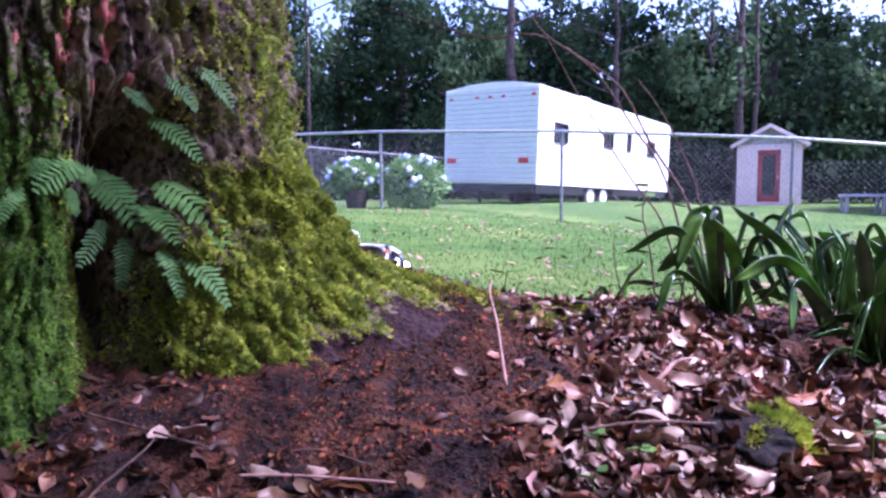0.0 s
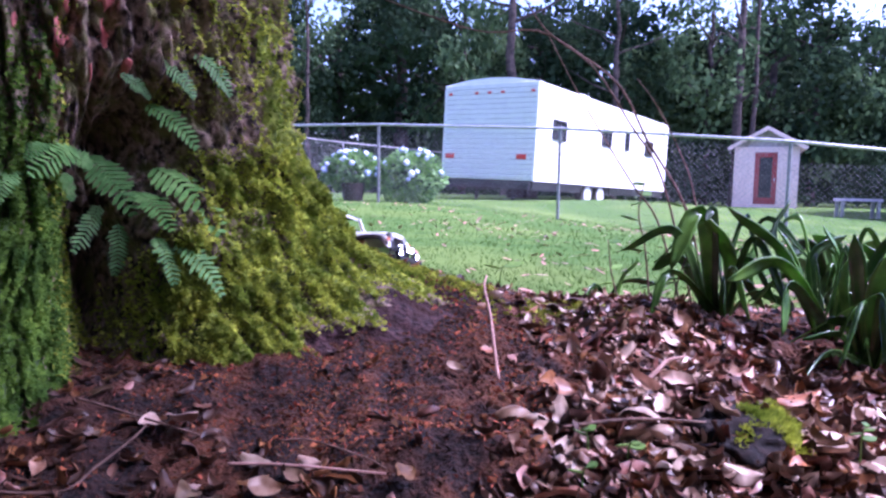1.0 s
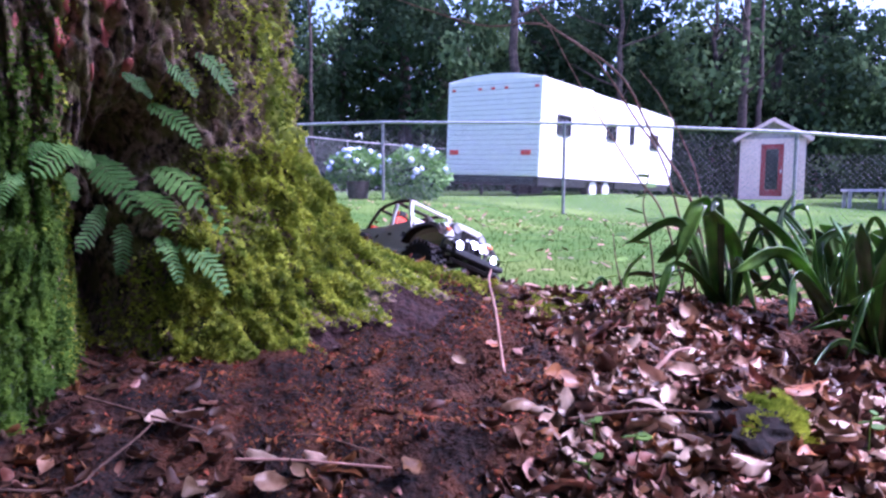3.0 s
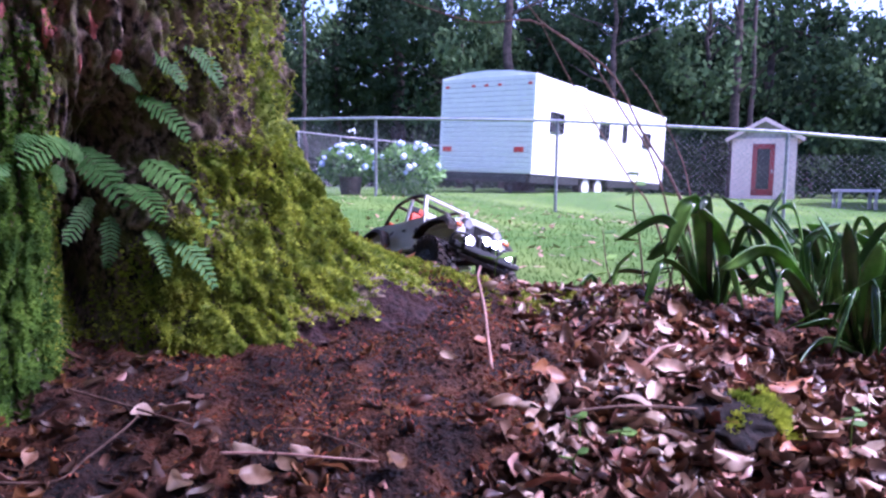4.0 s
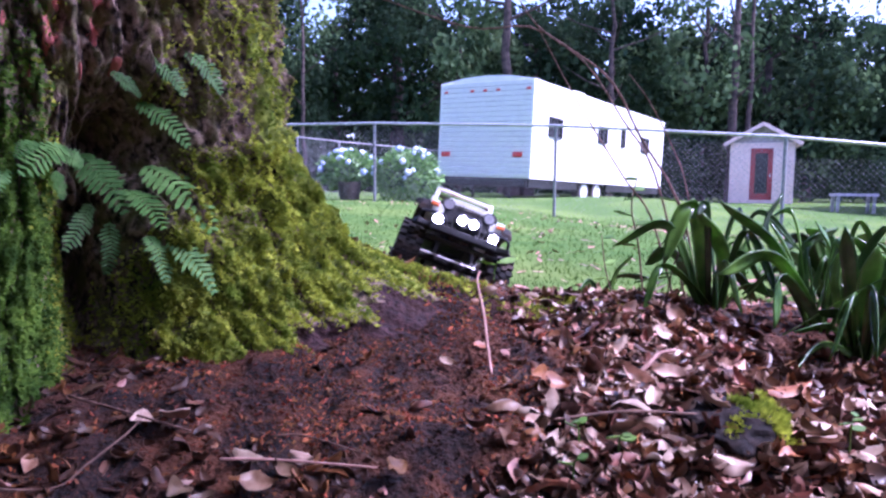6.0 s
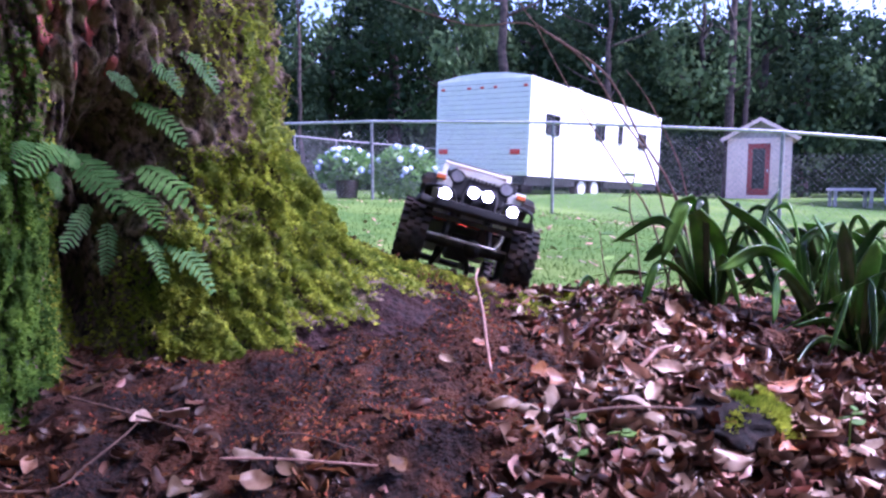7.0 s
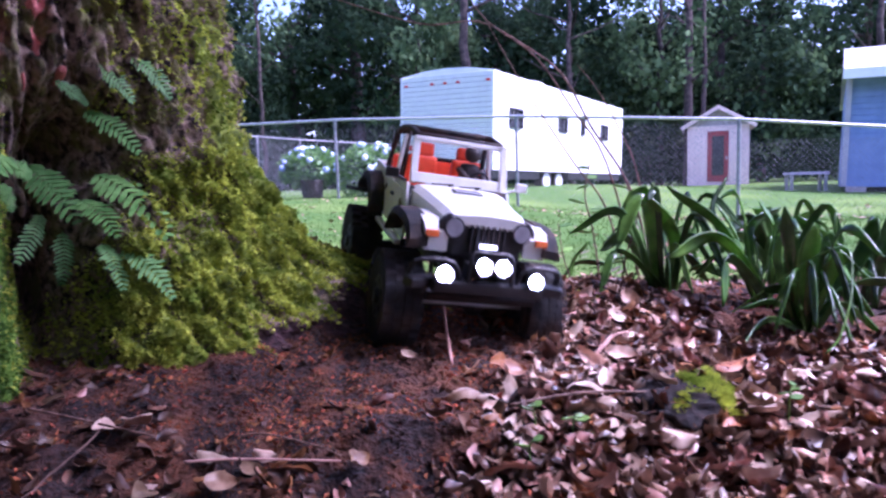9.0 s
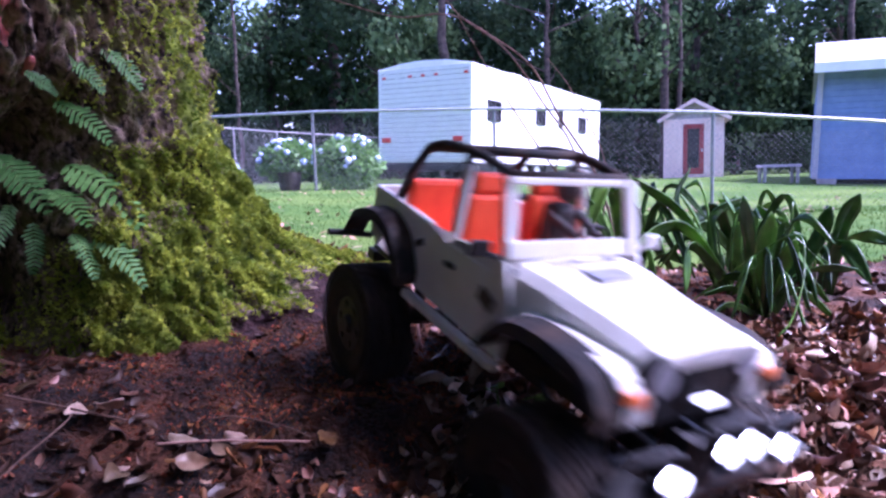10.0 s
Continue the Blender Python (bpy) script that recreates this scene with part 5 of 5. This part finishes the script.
def build_car():
    car = new("toy_car")
    white, black = M["white_paint"], M["black"]
    # bonnet: tapers towards the grille, slightly crowned
    bm = bmesh.new()
    secs = []
    for x, hw, zt, zb in ((0.035, 0.074, 0.196, 0.14), (0.075, 0.071, 0.196, 0.14), (0.13, 0.063, 0.191, 0.135), (0.175, 0.060, 0.188, 0.135), (0.196, 0.057, 0.184, 0.172)):
        secs.append([(x, -hw, zb), (x, -hw, zt - 0.010), (x, -hw * 0.86, zt - 0.002), (x, -hw * 0.5, zt), (x, 0, zt + 0.0015), (x, hw * 0.5, zt), (x, hw * 0.86, zt - 0.002), (x, hw, zt - 0.010), (x, hw, zb)])
    loft(bm, secs)
    part("bonnet", bm, white, car, smooth=False)
    bm = bmesh.new()
    box(bm, (0.022, 0.042, 0.003), (0.085, 0.0, 0.1975), (0, 1.5, 0), 0.001)
    part("bonnet_decal", bm, M["grey_lens"], car)
    for y in (-0.02, 0.022):
        bm = bmesh.new()
        rod(bm, (0.056, y, 0.199), (0.066, y + 0.003, 0.203), 0.0016, n=6)
        rod(bm, (0.066, y + 0.003, 0.203), (0.06, y - 0.028, 0.2), 0.001, n=5)
        part("wiper", bm, black, car)
    # grille
    bm = bmesh.new()
    box(bm, (0.010, 0.104, 0.058), (0.190, 0, 0.155), (0, -4, 0), 0.006)
    for y in (-0.047, 0.047):
        rod(bm, (0.186, y, 0.163), (0.1952, y, 0.1635), 0.0205, 0.0195, n=24)
    grille = part("grille", bm, black, car, "black slotted grille")
    for i in range(7):
        bm = bmesh.new()
        box(bm, (0.004, 0.0032, 0.034), (0.1975, (i - 3) * 0.0075, 0.155), (0, -6, 0), 0.001)
        part("slat", bm, M["rubber"], grille)
    for y in (-0.047, 0.047):
        lamp = new("headlight")
        lamp.parent = car
        bm = bmesh.new()
        rod(bm, (0.192, y, 0.166), (0.1985, y, 0.1665), 0.0125, 0.0115, n=24)
        part("lens", bm, M["grey_lens"], lamp)
        bm = bmesh.new()
        rod(bm, (0.190, y, 0.166), (0.197, y, 0.1665), 0.0145, 0.014, n=24)
        part("bezel", bm, black, lamp)
    # tub and doors
    for s in (-1, 1):
        bm = bmesh.new()
        pts = [(0.045, 0.196), (-0.028, 0.192), (-0.045, 0.182), (-0.062, 0.182), (-0.078, 0.192), (-0.205, 0.196), (-0.205, 0.145), (-0.192, 0.128), (-0.175, 0.148), (-0.13, 0.148), (-0.108, 0.118), (0.06, 0.112), (0.06, 0.165)]
        bm2 = [Vector((x, s * 0.081, z)) for x, z in pts]
        a = [bm.verts.new(p) for p in bm2]
        b = [bm.verts.new(p - Vector((0, s * 0.004, 0))) for p in bm2]
        bm.faces.new(a)
        bm.faces.new(b[::-1])
        for i in range(len(a)):
            j = (i + 1) % len(a)
            bm.faces.new((a[j], a[i], b[i], b[j]))
        bmesh.ops.triangulate(bm, faces=[f for f in bm.faces if len(f.verts) > 4])
        bmesh.ops.recalc_face_normals(bm, faces=bm.faces)
        part("side_panel", bm, white, car)
        bm = bmesh.new()
        box(bm, (0.075, 0.0016, 0.062), (-0.005, s * 0.0815, 0.152), (0, 0, 0), 0.0007)
        door = part("door", bm, white, car)
        bm = bmesh.new()
        box(bm, (0.014, 0.004, 0.005), (-0.032, s * 0.084, 0.165), (0, 0, 0), 0.001)
        part("door_handle", bm, black, door)
        bm = bmesh.new()
        box(bm, (0.022, 0.0012, 0.014), (0.03, s * 0.0828, 0.157), (0, 20, 0))
        part("decal", bm, M["dark_decal"], car)
        bm = bmesh.new()
        box(bm, (0.015, 0.0012, 0.007), (-0.095, s * 0.0818, 0.165), (0, -30, 0))
        part("decal", bm, M["dark_decal"], car)
        # front fender: flat white top, vertical front with the indicator, black flare below
        bm = bmesh.new()
        loft(bm, [[(x, s * 0.053, z), (x, s * y2, z), (x, s * y2, z - d), (x, s * 0.053, z - d)] for x, y2, z, d in ((0.055, 0.080, 0.150, 0.02), (0.085, 0.084, 0.168, 0.014), (0.12, 0.085, 0.172, 0.012), (0.165, 0.086, 0.173, 0.014), (0.190, 0.086, 0.169, 0.030), (0.197, 0.085, 0.160, 0.026))])
        part("fender", bm, white, car)
        bm = bmesh.new()
        loft(bm, [[(x, s * 0.080, z), (x, s * 0.080, z + 0.012), (x, s * 0.104, z + 0.009), (x, s * 0.108, z - 0.001), (x, s * 0.104, z - 0.003)] for x, y, z in curve_points([(0.055, 0, 0.128), (0.075, 0, 0.150), (0.105, 0, 0.161), (0.15, 0, 0.163), (0.182, 0, 0.156), (0.200, 0, 0.138)], 12)])
        part("wheel_arch", bm, M["rubber"], car)
        bm = bmesh.new()
        loft(bm, [[(x, s * 0.080, z), (x, s * 0.080, z + 0.012), (x, s * 0.104, z + 0.009), (x, s * 0.108, z - 0.001), (x, s * 0.104, z - 0.003)] for x, y, z in curve_points([(-0.228, 0, 0.132), (-0.205, 0, 0.158), (-0.155, 0, 0.170), (-0.115, 0, 0.155), (-0.092, 0, 0.122)], 12)])
        part("wheel_arch", bm, M["rubber"], car)
        bm = bmesh.new()
        box(bm, (0.005, 0.017, 0.009), (0.1995, s * 0.076, 0.157), (0, -8, 0), 0.001)
        part("indicator", bm, M["amber"], car)
        bm = bmesh.new()
        box(bm, (0.165, 0.010, 0.008), (-0.02, s * 0.086, 0.108), (0, 0, 0), 0.002)
        part("rock_slider", bm, white, car)
        # mirror
        bm = bmesh.new()
        rod(bm, (0.035, s * 0.08, 0.197), (0.037, s * 0.098, 0.204), 0.0022, n=6)
        box(bm, (0.006, 0.020, 0.014), (0.036, s * 0.103, 0.207), (0, 0, s * 10), 0.002)
        part("mirror", bm, black if s < 0 else white, car)
    bm = bmesh.new()
    box(bm, (0.006, 0.162, 0.062), (-0.205, 0, 0.165), (0, 0, 0), 0.002)
    part("tailgate", bm, white, car)
    bm = bmesh.new()
    box(bm, (0.25, 0.152, 0.006), (-0.08, 0, 0.122), (0, 0, 0), 0.001)
    box(bm, (0.03, 0.15, 0.05), (0.035, 0, 0.165), (0, 0, 0), 0.004)
    part("cabin_floor", bm, black, car)
    # windscreen frame
    bm = bmesh.new()
    rake = 0.022
    for s in (-1, 1):
        panel(bm, [(0.040, s * 0.076, 0.196), (0.040, s * 0.066, 0.196), (0.040 - rake, s * 0.063, 0.263), (0.040 - rake, s * 0.073, 0.263)], 0.007)
    box(bm, (0.008, 0.146, 0.007), (0.018, 0, 0.2605), (0, -17, 0), 0.002)
    box(bm, (0.008, 0.152, 0.016), (0.037, 0, 0.204), (0, -17, 0), 0.002)
    bmesh.ops.recalc_face_normals(bm, faces=bm.faces)
    part("windscreen_frame", bm, white, car)
    for s in (-1, 1):
        bm = bmesh.new()
        panel(bm, [(-0.03, s * 0.078, 0.192), (-0.040, s * 0.078, 0.192), (-0.045, s * 0.070, 0.259), (-0.036, s * 0.070, 0.259)], 0.005)
        bmesh.ops.recalc_face_normals(bm, faces=bm.faces)
        part("door_pillar", bm, white, car)
    # roll cage
    bm = bmesh.new()
    r = 0.0048
    for s in (-1, 1):
        y = s * 0.066
        tube(bm, curve_points([(0.018, y, 0.263), (-0.02, y, 0.269), (-0.06, y, 0.270), (-0.105, y * 0.98, 0.265), (-0.127, y, 0.255)], 10), r)
        tube(bm, [(-0.127, y, 0.257), (-0.155, y, 0.225), (-0.175, y, 0.19)], r)
        tube(bm, [(-0.052, y, 0.269), (-0.056, y, 0.22), (-0.058, y, 0.15)], r)
    for x, z in ((0.016, 0.264), (-0.055, 0.270), (-0.127, 0.257)):
        rod(bm, (x, -0.068, z), (x, 0.068, z), r)
    rod(bm, (-0.057, -0.06, 0.225), (-0.057, 0.06, 0.225), 0.0035)
    part("roll_cage", bm, M["rubber"], car, smooth=True)
    # seats
    for y in (-0.037, 0.037):
        seat = new("seat")
        seat.parent = car
        bm = bmesh.new()
        box(bm, (0.055, 0.056, 0.026), (-0.018, y, 0.148), (0, -6, 0), 0.006)
        part("cushion", bm, M["orange"], seat)
        bm = bmesh.new()
        box(bm, (0.020, 0.058, 0.074), (-0.050, y, 0.192), (0, -10, 0), 0.006, (0.9, 0.82))
        box(bm, (0.016, 0.034, 0.022), (-0.058, y, 0.238), (0, -10, 0), 0.005)
        part("backrest", bm, M["orange"], seat)
    bm = bmesh.new()
    box(bm, (0.05, 0.13, 0.03), (-0.125, 0, 0.145), (0, 0, 0), 0.006)
    box(bm, (0.018, 0.128, 0.06), (-0.158, 0, 0.185), (0, -8, 0), 0.006)
    part("rear_bench", bm, M["orange"], car)
    bm = bmesh.new()
    bmesh.ops.create_uvsphere(bm, u_segments=16, v_segments=10, radius=0.0135, matrix=pose(-0.022, 0.036, 0.244))
    box(bm, (0.022, 0.040, 0.052), (-0.026, 0.036, 0.202), (0, -8, 0), 0.009, (0.9, 0.8))
    for s in (-1, 1):
        rod(bm, (-0.022, 0.036 + s * 0.020, 0.218), (0.018, 0.036 + s * 0.013, 0.205), 0.005, n=8)
    part("driver_figurine", bm, M["figure"], car, "dark plastic driver figure")
    bm = bmesh.new()
    pts = [(0.022 + 0.006 * math.sin(a), 0.036 + 0.016 * math.cos(a), 0.206 + 0.015 * math.sin(a)) for a in np.arange(0, math.tau + 0.01, math.tau / 18)]
    tube(bm, pts, 0.0018, 6)
    part("steering_wheel", bm, black, car)
    # chassis and axles
    bm = bmesh.new()
    for y in (-0.028, 0.028):
        box(bm, (0.40, 0.008, 0.016), (0.01, y, 0.098), (0, 0, 0), 0.002)
    box(bm, (0.12, 0.05, 0.03), (0.0, 0, 0.088), (0, 0, 0), 0.006)
    part("chassis", bm, black, car)
    for x in (-0.15, 0.15):
        bm = bmesh.new()
        rod(bm, (x, -0.086, AXLE_Z), (x, 0.086, AXLE_Z), 0.0085, n=12)
        bmesh.ops.create_uvsphere(bm, u_segments=14, v_segments=8, radius=0.018, matrix=pose(x, 0.015, AXLE_Z))
        for s in (-1, 1):
            rod(bm, (x, s * 0.05, AXLE_Z), (x * 0.4, s * 0.03, 0.09), 0.0035, n=6)
            rod(bm, (x + 0.012, s * 0.045, 0.055), (x - 0.004, s * 0.034, 0.125), 0.0065, n=8)
        part("axle", bm, black, car)
    # front bumper with winch
    bm = bmesh.new()
    box(bm, (0.022, 0.150, 0.016), (0.226, 0, 0.098), (0, 0, 0), 0.003)
    for s in (-1, 1):
        box(bm, (0.020, 0.040, 0.013), (0.219, s * 0.088, 0.099), (0, 0, -s * 22), 0.003)
        rod(bm, (0.20, s * 0.028, 0.098), (0.226, s * 0.028, 0.098), 0.005, n=8)
    box(bm, (0.012, 0.15, 0.010), (0.213, 0, 0.080), (0, 25, 0), 0.002)
    bumper = part("front_bumper", bm, black, car)
    bm = bmesh.new()
    tube(bm, curve_points([(0.234, -0.030, 0.10), (0.231, -0.029, 0.125), (0.228, -0.024, 0.142), (0.228, 0.0, 0.143), (0.228, 0.024, 0.142), (0.231, 0.029, 0.125), (0.234, 0.030, 0.10)], 24), 0.0034)
    part("bull_bar", bm, black, bumper)
    for s in (-1, 1):
        bm = bmesh.new()
        tube(bm, curve_points([(0.226, s * 0.038, 0.104), (0.226, s * 0.052, 0.128), (0.222, s * 0.096, 0.126), (0.212, s * 0.102, 0.104)], 10), 0.0034)
        part("side_hoop", bm, black, bumper)
    bm = bmesh.new()
    rod(bm, (0.214, -0.020, 0.116), (0.214, 0.020, 0.116), 0.0095, n=14)
    box(bm, (0.018, 0.010, 0.022), (0.214, -0.025, 0.116), (0, 0, 0), 0.002)
    box(bm, (0.018, 0.010, 0.022), (0.214, 0.025, 0.116), (0, 0, 0), 0.002)
    part("winch", bm, black, bumper)
    bm = bmesh.new()
    rod(bm, (0.172, -0.078, AXLE_Z + 0.004), (0.172, 0.078, AXLE_Z + 0.004), 0.0024, n=8)
    part("tie_rod", bm, M["galv"], car, "thin bright steering rod")
    for y, z, rr, x in ((-0.013, 0.129, 0.0092, 0.234), (0.013, 0.129, 0.0092, 0.234), (-0.062, 0.114, 0.0100, 0.232), (0.062, 0.114, 0.0092, 0.232)):
        lamp = new("spotlight")
        lamp.parent = car
        bm = bmesh.new()
        rod(bm, (x - 0.014, y, z), (x, y, z), rr * 0.75, rr * 1.12, n=20)
        rod(bm, (x - 0.008, y, z - 0.020), (x - 0.008, y, z), 0.002, n=6)
        rod(bm, (x - 0.002, y, z), (x + 0.006, y, z), rr * 1.10, rr * 1.16, n=20, caps=False)
        part("housing", bm, black, lamp)
        bm = bmesh.new()
        rod(bm, (x - 0.001, y, z), (x + 0.0022, y, z), rr, rr * 0.9, n=20)
        part("lens", bm, M["led"], lamp)
    bm = bmesh.new()
    box(bm, (0.006, 0.024, 0.005), (0.205, 0, 0.147), (0, 0, 0), 0.001)
    part("light_strip", bm, M["led_dim"], car)
    bm = bmesh.new()
    box(bm, (0.020, 0.14, 0.014), (-0.222, 0, 0.105), (0, 0, 0), 0.003)
    for s in (-1, 1):
        rod(bm, (-0.20, s * 0.028, 0.1), (-0.222, s * 0.028, 0.105), 0.005, n=8)
        rod(bm, (-0.215, s * 0.095, 0.135), (-0.215, s * 0.13, 0.137), 0.004, n=8)
        rod(bm, (-0.205, s * 0.08, 0.135), (-0.215, s * 0.1, 0.135), 0.004, n=8)
    part("rear_bumper", bm, black, car)
    tyre_mesh = rim_mesh = None
    wheels = []
    for x in (0.15, -0.15):
        for s in (-1, 1):
            wheel = new("wheel")
            wheel.parent = car
            wheel.location = (x, s * 0.101, AXLE_Z)
            if tyre_mesh is None:
                tyre = part("tyre", build_tyre(), M["rubber"], wheel)
                tyre_mesh = tyre.data
                tread = tagged(part("tread", build_tread(), M["rubber"], wheel), kind="stuff")
                bm = bmesh.new()
                for sy in (-1, 1):
                    rod(bm, (0, sy * 0.012, 0), (0, sy * 0.0225, 0), 0.034, 0.030, n=24)
                    rod(bm, (0, sy * 0.022, 0), (0, sy * 0.0275, 0), 0.012, 0.009, n=10)
                    for k in range(6):
                        a = k * math.tau / 6
                        rod(bm, (0.022 * math.cos(a), sy * 0.022, 0.022 * math.sin(a)), (0.022 * math.cos(a), sy * 0.0245, 0.022 * math.sin(a)), 0.004, n=6)
                rim = part("rim", bm, black, wheel)
                rim_mesh = rim.data
            else:
                for nm, data in (("tyre", tyre_mesh), ("rim", rim_mesh), ("tread", tread.data)):
                    o = new(nm, data)
                    o.parent = wheel
                    if nm == "tread":
                        tagged(o, kind="stuff")
            wheels.append(wheel)
    tagged(car, "small white open-top off-road model car with orange seats", "model car")
    return car, wheels


M["dark_decal"] = surface("dark_decal", (0.04, 0.03, 0.03), (0.10, 0.08, 0.07), 90, 0.6, 0)
M["figure"] = surface("figure_plastic", (0.03, 0.028, 0.03), (0.10, 0.08, 0.075), 60, 0.6, 0.1)
M["led_dim"] = glow("led_strip", (0.93, 0.95, 1.0), 0.9)
car, wheels = build_car()

# seconds, x, y, z of the ground under the middle, heading, nose-down, lean
CAR = [
    (0.0, -0.337, 2.092, -0.052, -17.9, -3.5, -17.4),
    (0.5, -0.322, 2.095, -0.049, -19.0, -5.2, -15.5),
    (1.0, -0.297, 2.105, -0.045, -20.4, -7.5, -12.6),
    (1.5, -0.260, 2.099, -0.030, -27.8, -10.9, -11.6),
    (2.0, -0.215, 2.016, -0.030, -38.0, -7.5, -14.6),
    (2.5, -0.144, 1.819, -0.012, -42.6, -8.1, -21.0),
    (3.8, -0.030, 1.722, -0.004, -51.7, -9.9, -22.1),
    (4.5, -0.004, 1.611, 0.009, -60.5, -12.9, -20.5),
    (5.0, -0.002, 1.599, 0.026, -74.9, -16.2, -25.0),
    (5.5, 0.001, 1.584, 0.025, -77.2, -18.1, -24.3),
    (6.8, 0.031, 1.383, 0.085, -84.0, -18.4, -16.7),
    (7.0, 0.044, 1.331, 0.091, -83.9, -19.0, -16.6),
    (7.5, 0.046, 1.277, 0.101, -80.6, -18.0, -21.1),
    (8.0, 0.061, 1.168, 0.089, -73.0, -4.0, -18.8),
    (8.5, 0.061, 1.111, 0.100, -74.9, 1.5, -13.5),
    (9.0, 0.072, 1.026, 0.110, -78.3, 9.9, -9.0),
    (9.3, 0.093, 0.943, 0.109, -80.3, 14.5, -11.8),
    (9.5, 0.104, 0.864, 0.093, -80.0, 12.2, -13.7),
    (9.6, 0.122, 0.788, 0.074, -75.8, 11.9, -9.8),
    (9.8, 0.147, 0.670, 0.053, -70.5, 11.8, -0.5),
    (10.0, 0.165, 0.596, 0.044, -64.5, 15.3, -3.3),
]


def car_pose(x, y, z, head, dip, lean):
    return pose(x, y, z, 0, 0, head) @ pose(0, 0, 0, lean, dip, 0)


def motions():
    walk(car, [(r[0], car_pose(*r[1:])) for r in CAR])
    times = [r[0] for r in CAR]
    rolled, last, turns = 0.0, None, []
    for i in range(101):
        t = i / 10
        x, y = (float(np.interp(t, times, [r[k] for r in CAR])) for k in (1, 2))
        if last:
            rolled += math.degrees(math.hypot(x - last[0], y - last[1]) / WHEEL_R)
        last = (x, y)
        turns.append((t, rolled))
    for wheel in wheels:
        at = wheel.location.copy()
        walk(wheel, [(t, pose(*at, 0, a, 0)) for t, a in turns])


motions()
